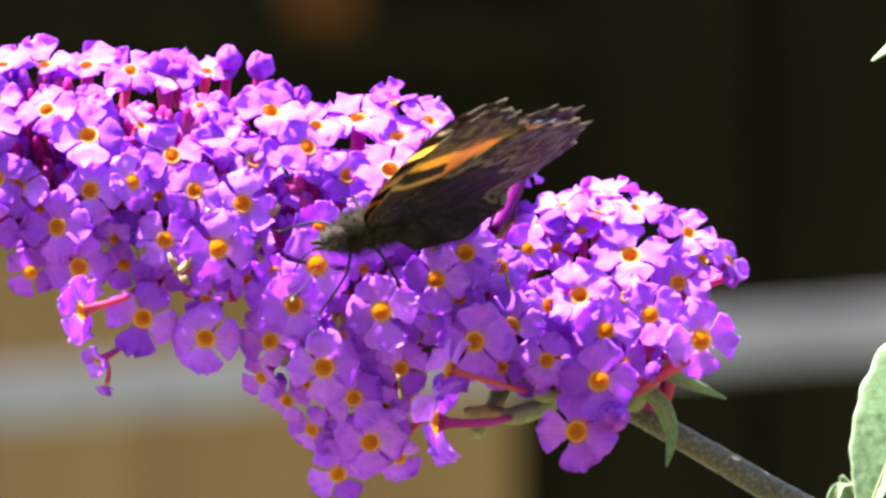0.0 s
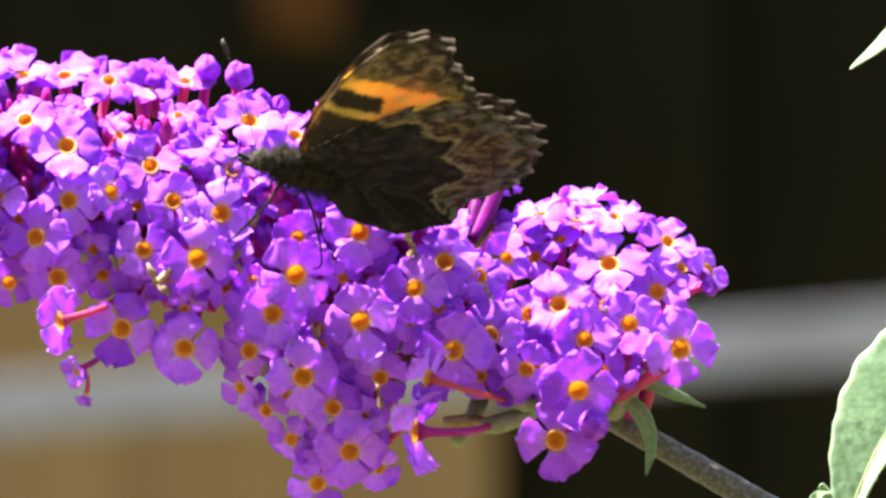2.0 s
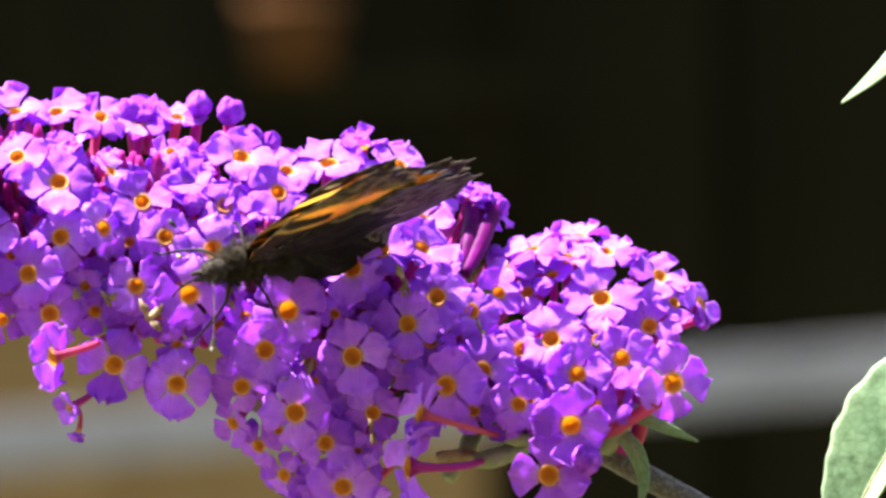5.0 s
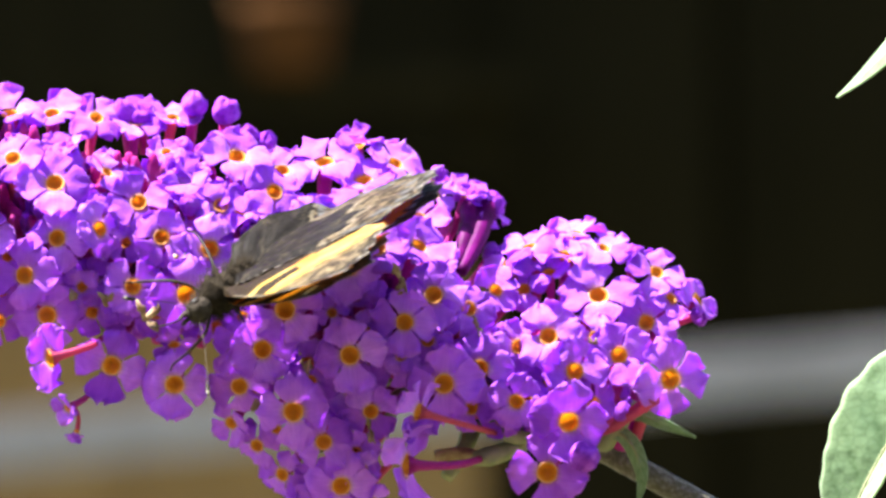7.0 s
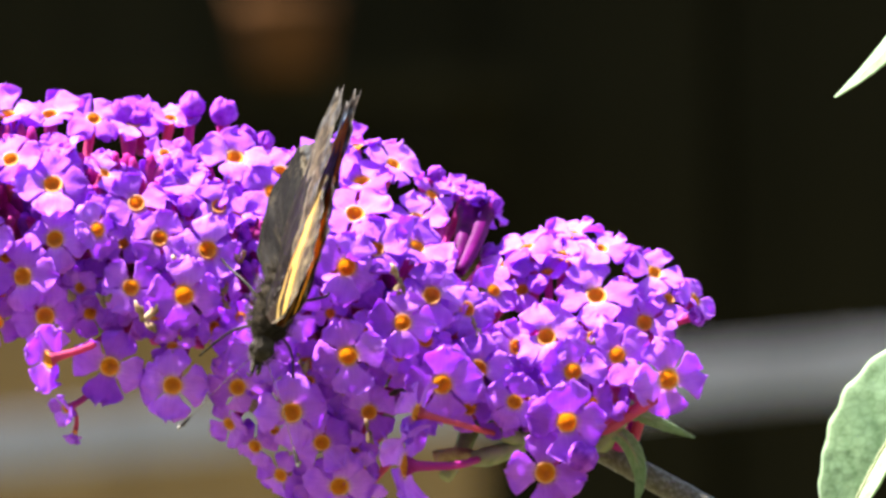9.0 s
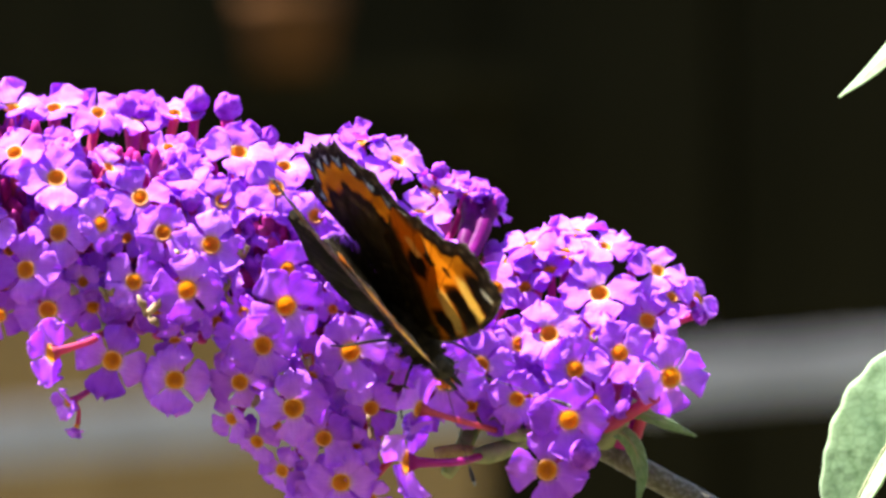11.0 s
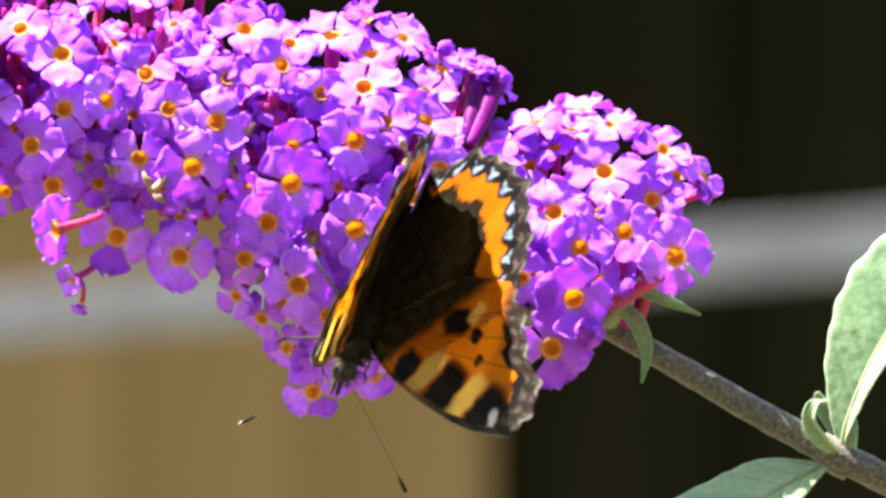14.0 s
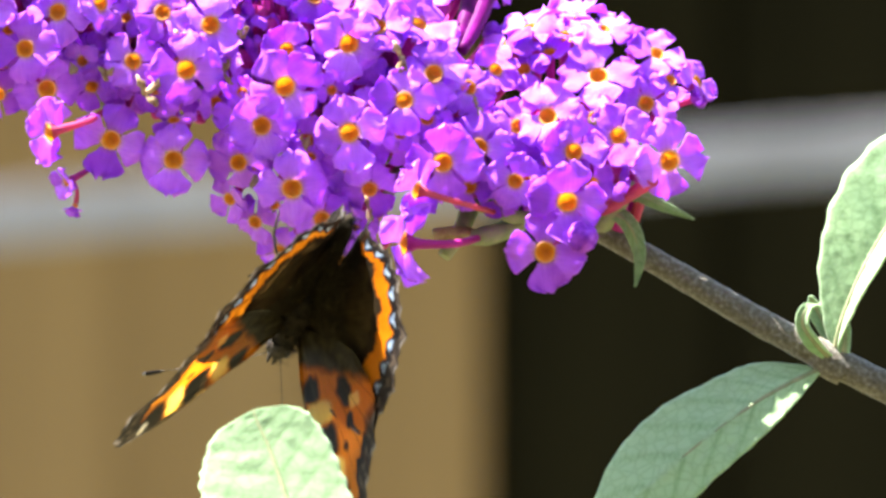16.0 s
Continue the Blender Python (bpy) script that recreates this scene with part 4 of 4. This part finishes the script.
def hind_under(u, v, f, a):
    r = math.hypot(u, v)
    j = 16 * grain(u, v, 0.03, 4.0) + 11 * grain(u, v, 0.09, 4.0) + 5 * grain(u, v, 0.25, 4.0)
    limit = 276 - 46 * soft(u, 60, 220) + 15 * math.sin(a * 15)
    c = over((0.022, 0.018, 0.015), (0.044, 0.037, 0.030), soft(grain(u, v, 0.03, 6.0), -0.2, 0.4))
    c = over(c, (0.11, 0.086, 0.053), 0.55 * soft(grain(u, v, 0.05, 1.0) + 0.5 * grain(u, v, 0.2, 1.0), 0.15, 0.5))
    # dark crooked lines and veins in the inner part
    wander = a * 5.5 + 0.12 * math.sin(r * 0.05) + 0.10 * grain(u, v, 0.04, 2.0)
    c = over(c, (0.016, 0.012, 0.009), 0.75 * (1 - soft(abs(wander % 1.0 - 0.5), 0.018, 0.045)) * soft(r, 60, 110))
    for ring in (118, 172):
        c = over(c, (0.016, 0.012, 0.009), 0.7 * (1 - soft(abs(r + 1.2 * j + 14 * math.sin(a * 9 + ring) - ring), 1.6, 4.5)))
    fade = soft(r + j, limit - 3, limit + 4)
    out = over((0.055, 0.040, 0.025), (0.27, 0.20, 0.118), soft(grain(u, v, 0.05, 7.0) + 0.7 * grain(u, v, 0.16, 7.0), -0.2, 0.45))
    out = over(out, (0.20, 0.20, 0.20), 0.8 * soft(f, 0.80, 0.86) * soft(grain(u, v, 0.04, 3.0), -0.2, 0.3))
    c = over(c, out, fade)
    c = over(c, (0.012, 0.009, 0.007), 0.9 * (1 - soft(abs(r + j - limit + 5), 2.0, 5.5)))
    c = over(c, (0.50, 0.42, 0.28), 0.55 * blob(r + j, 0, limit + 12, 0, 8, 50))
    c = over(c, (0.025, 0.019, 0.014), 0.7 * (1 - soft(abs(f - 0.935 + 0.012 * math.sin(a * 47.8)), 0.006, 0.016)))
    tooth = soft(math.sin(a * 47.8), -0.3, 0.5)
    c = over(c, over((0.06, 0.05, 0.04), (0.34, 0.30, 0.25), tooth), soft(f, 0.968, 0.98) * soft(u, 30, 80))
    return (*c, 0.55 + 0.45 * fade)


def reach(poly, dx, dy):
    """How far a ray from the middle of a closed outline runs to its edge."""
    far = 10.0
    for (x1, y1), (x2, y2) in zip(poly, poly[1:] + poly[:1]):
        den = dx * (y2 - y1) - dy * (x2 - x1)
        if abs(den) > 1e-9:
            t = (x1 * (y2 - y1) - y1 * (x2 - x1)) / den
            s = (x1 * dy - y1 * dx) / den
            if t > 0 and -1e-6 <= s <= 1 + 1e-6:
                far = max(far, t)
    return far


def wing_mesh(name, outline, upper, under, side, height, scallop):
    """A wing as a fan of rays from its root: two skins of scales, slightly domed, with a toothed margin."""
    fore = upper is fore_upper
    cu, cv = (12.0, -4.0) if fore else (14.0, -30.0)
    pts = [(u - cu, v - cv) for u, v in outline]
    marks = [(u - cu, v - cv) for u, v in HIND_MARKS]
    ang = [math.atan2(q, p) for p, q in pts]
    a0, a1 = min(ang), max(ang)
    na, nr = 230, 92
    shear = Matrix(((1.0, -0.175), (0.062, 0.955))).inverted()
    verts, cols, glow, faces = [], [], [], []
    for skin_no in range(2):
        for i in range(na + 1):
            a = a0 + (a1 - a0) * i / na
            dx, dy = math.cos(a), math.sin(a)
            far = reach(pts, dx, dy)
            share = 1.0 if fore else reach(marks, dx, dy) / far
            wave = soft(far, 240, 300) * scallop * (0.7 - 1.6 * abs(math.sin(a * 23.9)) ** 0.7 + 0.35 * math.sin(a * 95.6) + 0.5 * grain(a * 40, 0.0, 1.0, scallop))
            far += wave
            for k in range(nr + 1):
                f = (k / nr) ** 0.8
                u, v = cu + dx * far * f, cv + dy * far * f
                dome = -height * math.sin(math.pi * f) * UNIT * 9 + 0.00005 * (math.sin(a * 22) - 1) * f + 0.00006 * (math.sin(f * 9 + a * 7) - 1)
                dome += 0.00010 * soft(f, 0.86, 1.0) * (math.cos(a * 23.9) - 1) + 0.00001 * (math.cos(a * 48) - 1) * soft(f, 0.2, 0.5)
                z = dome + (0.00007 if skin_no == 0 else -0.00007) * (1 - 0.8 * f)
                # the inner fold of the hindwing bends down round the abdomen
                tuck = 0.0 if fore else max(0.0, -u)
                verts.append((side * (u + 0.22 * tuck) * UNIT, v * UNIT, z - 0.6 * tuck * UNIT))
                if fore:
                    mu, mv = shear @ Vector((u, v))
                else:
                    mu, mv = cu + dx * far * f * share, cv + dy * far * f * share
                top = upper(mu, mv, f, a)
                low = under(mu, mv, f, a)
                cols.extend(min(1, max(0, x)) for x in (top if skin_no == 0 else low))
                # light that comes through passes the scales of both sides
                own = top if skin_no == 0 else low
                thin = 1.0 - 0.3 * soft(own[0], 0.35, 0.6)
                glow.extend((*[min(1, max(0, x)) ** thin for x in own[:3]], 1.0))
    w = nr + 1
    half = (na + 1) * w
    for skin_no in range(2):
        o = skin_no * half
        for i in range(na):
            for k in range(nr):
                q = (o + i * w + k, o + (i + 1) * w + k, o + (i + 1) * w + k + 1, o + i * w + k + 1)
                faces.append(q if (skin_no == 0) == (side < 0) else q[::-1])
    for i in range(na):
        q = (i * w + nr, (i + 1) * w + nr, half + (i + 1) * w + nr, half + i * w + nr)
        faces.append(q)
    me = mesh_of(name, verts, faces, WING)
    me.color_attributes.new("pattern", "FLOAT_COLOR", "POINT").data.foreach_set("color", cols)
    me.color_attributes.new("through_light", "FLOAT_COLOR", "POINT").data.foreach_set("color", glow)
    return me


def fur_mesh(name, points, radii, count, length, mat, seed):
    """A plump body piece with short hairs standing out of it."""
    rnd = random.Random(seed)
    vs, fs = tube_data(points, radii, 16, wobble=0.05, seed=seed)
    n = len(points)
    for _ in range(count):
        i = rnd.randrange(1, n - 1)
        k = rnd.randrange(16)
        p = vs[i * 16 + k]
        out = (p - Vector(points[i])).normalized()
        d = (out + Vector((rnd.uniform(-0.4, 0.4), rnd.uniform(-0.9, 0.1), rnd.uniform(-0.3, 0.5)))).normalized()
        s = d.orthogonal().normalized() * 0.00005
        q = p + out * -0.0001 + Vector((rnd.uniform(-1, 1), rnd.uniform(-1, 1), rnd.uniform(-1, 1))) * 0.0004
        b = len(vs)
        t = d.cross(s)
        vs += [q + s, q - s * 0.5 + t * 0.8, q - s * 0.5 - t * 0.8, q + d * length * rnd.uniform(0.5, 1.2)]
        fs += [(b, b + 1, b + 3), (b + 1, b + 2, b + 3), (b + 2, b, b + 3)]
    return mesh_of(name, vs, fs, mat)


def wing_hair(side):
    """Long olive hairs lying back over the base of a hindwing."""
    rnd = random.Random(31 + side)
    vs, fs = [], []
    for _ in range(1500):
        a = radians(rnd.uniform(-108, -38))
        r = rnd.uniform(15, 150) * (1.0 if a < -1.2 else 0.8)
        lean = a + rnd.uniform(-0.16, 0.16)
        length = rnd.uniform(45, 105)
        p = Vector((side * r * math.cos(a), r * math.sin(a) - 10, rnd.uniform(-3, 2)))
        d = Vector((side * math.cos(lean), math.sin(lean), 0))
        n = Vector((-d.y, d.x, 0)) * rnd.uniform(0.5, 0.9)
        rise = rnd.uniform(4, 11)
        b = len(vs)
        mid, tip = p + d * length * 0.5 + Vector((0, 0, rise)), p + d * length + Vector((0, 0, rise * rnd.uniform(0.2, 1.0)))
        vs += [q * UNIT for q in (p - n, p + n, mid + n * 0.8, mid - n * 0.8, tip)]
        fs += [(b, b + 1, b + 2, b + 3), (b + 3, b + 2, b + 4)]
    return mesh_of("wing_hair", vs, fs, OLIVE_HAIR)


butterfly = tagged(new("butterfly", None), "orange and black tortoiseshell butterfly feeding on the purple flowers", "butterfly")
ROOT_X, ROOT_Z = 0.00024, 0.0012
WINGS = {}


def antenna_pose(s, spread, lift):
    return pose(s * 0.0005, 0.0052, 0.0017) @ pose(0, 0, 0, 0, 0, -s * spread) @ pose(0, 0, 0, lift, 0, 0)


def build_butterfly():
    mm = 0.001
    part("thorax", fur_mesh("thorax", [(0, y * mm, z * mm) for y, z in ((-5, 0.5), (-4, 0.6), (-2.4, 0.75), (-0.8, 0.9), (0.8, 1.0), (2.2, 1.1), (3.1, 1.2), (3.5, 1.2))],
         [r * mm for r in (0.5, 1.3, 1.8, 2.0, 1.95, 1.7, 1.15, 0.4)], 1500, 0.0014, FUR, 1), butterfly, label="furry dark brown thorax")
    part("abdomen", fur_mesh("abdomen", [(0, y * mm, z * mm) for y, z in ((-3.2, -0.6), (-4.5, -1.0), (-6.5, -1.4), (-9, -1.7), (-11.5, -2.0), (-13.4, -2.2), (-14.2, -2.3))],
         [r * mm for r in (0.6, 1.2, 1.35, 1.3, 1.1, 0.75, 0.2)], 900, 0.0009, FUR, 2), butterfly, label="dark ringed abdomen")
    head = part("head", fur_mesh("head", [(0, y * mm, z * mm) for y, z in ((2.8, 1.25), (3.4, 1.3), (4.2, 1.3), (5.0, 1.25), (5.6, 1.2), (5.8, 1.2))],
                [r * mm for r in (0.4, 1.0, 1.25, 1.15, 0.7, 0.1)], 260, 0.0009, PALE_FUR, 3), butterfly, label="grey-brown furry head")
    for s in (-1, 1):
        vs, fs = tube_data([(s * x * mm, 4.5 * mm, 1.4 * mm) for x in (0.55, 0.8, 1.05, 1.25, 1.36)], [r * mm for r in (0.3, 0.7, 0.72, 0.5, 0.1)], 14)
        part("eye", mesh_of("eye", vs, fs, HORN), head, label="dark round compound eye")
        vs, fs = tube_data([(s * x * mm, y * mm, z * mm) for x, y, z in ((0.3, 5.0, 0.6), (0.35, 6.0, 0.7), (0.35, 6.9, 1.1), (0.3, 7.3, 1.4))], [r * mm for r in (0.2, 0.3, 0.24, 0.05)], 8)
        part("palp", mesh_of("palp", vs, fs, PALE_FUR), head)
    # coiled tongue reaching down to the flower
    vs, fs = tube_data(curve_points([Vector(p) * mm for p in ((0, 5.4, 0.6), (0, 6.6, -1.2), (0, 6.4, -3.6), (0, 5.6, -6.0))], 12), [0.11 * mm] * 13, 8)
    part("tongue", mesh_of("tongue", vs, fs, HORN), head)
    # antennae: dark shaft ringed with pale scales, club at the end
    for s in (-1, 1):
        run = curve_points([Vector(p) * mm for p in ((0, 0, 0), (s * 0.15, 4.6, 0.25), (s * 0.1, 9.4, 0.2), (0, 14.0, 0))], 40)
        vs, fs = tube_data(run, [(0.036 if k < 33 else 0.036 + 0.20 * math.sin((k - 32) / 8.6 * math.pi) ** 0.7) * mm for k in range(41)], 8)
        shaft = mesh_of("antenna", vs, fs, HORN)
        shaft.materials.append(RING)
        shaft.materials.append(CREAM)
        for f_no, poly in enumerate(shaft.polygons):
            ring = f_no // 8
            if ring >= 38:
                poly.material_index = 2
            elif ring % 2 == 0 and ring < 33:
                poly.material_index = 1
        WINGS["antenna", s] = part("antenna", shaft, butterfly, antenna_pose(s, 28, 22), "ringed antenna with a pale-tipped club")
    # two pairs of walking legs
    for s in (-1, 1):
        for y, fy, fx, fz in ((1.6, 4.4, 4.8, -6.6), (-0.8, -5.6, 6.0, -7.0)):
            run = curve_points([Vector(p) * mm for p in ((s * 1.0, y, -0.6), (s * 3.0, y + (fy - y) * 0.35, -1.8), (s * (fx - 0.6), y + (fy - y) * 0.75, -4.4), (s * fx, fy, fz), (s * (fx + 0.5), fy + 0.8, fz - 0.3))], 16)
            vs, fs = tube_data(run, [(0.19 - 0.006 * k) * mm for k in range(17)], 8)
            part("leg", mesh_of("leg", vs, fs, HORN), butterfly)
    for s, side in ((1, "right"), (-1, "left")):
        WINGS["fore", s] = part("forewing", wing_mesh("forewing", FORE, fore_upper, fore_under, s, 0.8, 7.6), butterfly, pose(s * ROOT_X, 0, ROOT_Z),
                                "orange forewing with black and cream bars")
        hind = WINGS["hind", s] = part("hindwing", wing_mesh("hindwing", HIND, hind_upper, hind_under, s, 0.9, 6.4), butterfly, pose(s * ROOT_X, -0.0008, ROOT_Z - 0.0003),
                                "brown and orange hindwing edged with blue spots")
        part("hair", wing_hair(s), hind, label="long olive-brown hairs at the wing base")


build_butterfly()


def wing_pose(part_name, s, flap, fore_sweep, hind_sweep):
    """flap: degrees up from flat; sweeps: degrees by which the wings are drawn back."""
    flap += 1.0 * max(0.0, (flap - 70) / 20)
    hinge = pose(s * ROOT_X, 0, ROOT_Z) @ pose(0, 0, 0, 0, -s * flap, 0)
    if part_name == "fore":
        return hinge @ pose(0, 0, 0, 0, 0, -s * fore_sweep)
    return hinge @ pose(0, -0.0008, -0.00034) @ pose(0, 0, 0, 0, 0, -s * hind_sweep)


# seconds; place of the wing roots (plan units right, down, back); its turn; flap of the left and right wings; sweep of the forewings and of the hindwings; spread and lift of the left and right antenna
FLIGHT = (
    (0, 585, 474, -350, -30.7, -59.9, 153.5, 89, 89, -0.6, -1.5, 28, 22, 35, 45),
    (0.5, 576, 461, -352, -40, -63.8, 160.9, 89, 89, 0.8, -4.3, 28, 22, 46, 46),
    (1, 556, 361, -351, 25.5, -61.3, 105.1, 89, 89, 3, -3, 54, 24, 59, 46),
    (1.5, 510, 353, -350, 17.2, -56.5, 103.4, 89, 89, 4.4, -0.5, 52, 20, 42, 46),
    (2, 508, 352, -350, 19.6, -59, 95.1, 89, 89, 3.3, 0.5, 28, 22, 41, 43),
    (2.5, 520, 354, -350, 18.8, -58, 110.8, 89, 89, 3, -3.1, 62, 31, 58, 45),
    (3, 552, 395, -350, -10.7, -61, 160, 89, 89, -4.4, -2, 53, 24, 53, 48),
    (3.5, 504, 373, -350, -5.8, -60.7, 143.6, 89, 89, -2.6, 0.5, 28, 22, 45, 41),
    (4, 482, 403, -350, -15, -65.7, 135.5, 89, 89, 4.9, -2.1, 56, 27, 20, 57),
    (4.2, 471, 411, -353, -16.6, -63.9, 136.1, 89, 89, 4.9, -2.1, 56, 27, 20, 57),
    (6.3, 391, 500, -360, -69.1, -61.9, -160.1, 89, 89, -13.3, 4.1, 30, 36, 28, 22),
    (6.5, 391, 500, -360, -69.1, -61.9, -160.1, 89, 89, -13.3, 4.1, 30, 36, 28, 22),
    (7, 391, 500, -360, -69.1, -61.9, -160.1, 89, 89, -13.3, 4.1, 30, 36, 28, 22),
    (7.2, 391, 500, -360, -69.1, -61.9, -160.1, 89, 89, -13.3, 4.1, 30, 36, 28, 22),
    (7.3, 457, 497, -357, -49.5, -47.6, -163.8, 89, 89, -13.5, 1.7, 35, 23, 53, 27),
    (7.5, 527, 532, -353, -61.5, -16.8, -152, 89, 89, -4.6, 1.3, 28, 22, 28, 22),
    (8, 521, 550, -356, -75.9, -12.3, -152.5, 89, 89, -2, 1.8, 28, 22, 28, 22),
    (8.5, 491, 587, -363, -81.9, -19.5, -162.3, 89, 89, -6.8, 2.1, 28, 22, 28, 22),
    (8.8, 472, 572, -359, -82.7, -24.3, -170.9, 89, 89, -6.2, 1.8, 28, 22, 28, 22),
    (9, 486, 533, -358, -77.6, -18.2, -173.6, 89, 89, -1.4, -0.2, 28, 22, 28, 22),
    (9.2, 521, 508, -361, -87.2, -9.4, -164.4, 89, 89, 3.1, -0.3, 28, 22, 28, 22),
    (11.5, 761, 640, -363, -73.9, 43.8, -165.9, 80, 77, -5.7, -7.8, 28, 22, 28, 22),
    (12, 778, 682, -360, -112.2, 47.1, -178.1, 83, 80, -0.6, -1, 40, 20, 40, 20),
    (12.5, 798, 682, -359, -105, 46.5, -178, 86, 85, -3, 0, 40, 20, 40, 20),
    (13, 891, 774, -363, -78.1, 44.5, -175.8, 90, 90, -5.4, -0.1, 30, 0, 40, 20),
    (13.3, 753, 704, -363, -84.7, 13.8, -163.2, 81, 85, 0.5, -4.2, 30, 29, 72, 22),
    (13.5, 672, 738, -357, -85.7, -14, -180.8, 48, 52, 2.1, 3.5, 52, 20, 56, 38),
    (13.6, 644, 735, -351, -82, -20.9, -170.7, 71, 84, -5.4, -8.5, 51, 2, 40, 27),
    (13.8, 628, 769, -350, -97.5, -20.6, -162.7, 31, 27, 0.4, 7.5, 44, 22, 50, 23),
    (14, 626, 789, -364, -101.4, -21.3, -160, 67, 64.5, 1.8, 4.3, 51, 6, 51, 25),
    (14.4, 645, 844, -391, -101.3, -8.8, -162.1, 20, 27, 4, 8.5, 52, 2, 55, 28),
    (14.5, 622, 839, -405, -105.6, -9.5, -161.4, 61, 58, 0.1, 1.3, 48, 7, 53, 25),
    (14.8, 635, 850, -405, -97.1, -16.2, -170, 21, 23, 3.7, 8.5, 55, 32, 51, 33),
    (15, 591, 843, -405, -116.2, -10.6, -156.3, 69, 38, 6.3, 2.7, 42, 21, 61, 16),
    (15.5, 585, 898, -405, -128.1, -17.2, -170.6, 38, 44, 5.3, 7.6, 28, 22, 56, 9),
    (15.8, 531, 920, -405, -143.7, -35.8, -168.2, 35, 44, 0.4, 5.5, 28, 22, 28, 22),
    (16, 529, 932, -405, -138.2, -23.7, -172.7, 63, 62, -0.6, -4.1, 28, 22, 54, 12),
)


def motions():
    walk(butterfly, [(t, Matrix.LocRotScale(at(u, v, d), Euler([radians(a) for a in (rx, ry, rz)]), None)) for t, u, v, d, rx, ry, rz, *rest in FLIGHT])
    for (name, s), ob in WINGS.items():
        if name == "antenna":
            walk(ob, [(row[0], antenna_pose(s, *(row[11:13] if s < 0 else row[13:15]))) for row in FLIGHT])
        else:
            walk(ob, [(row[0], wing_pose(name, s, row[7] if s < 0 else row[8], row[9], row[10])) for row in FLIGHT])


motions()
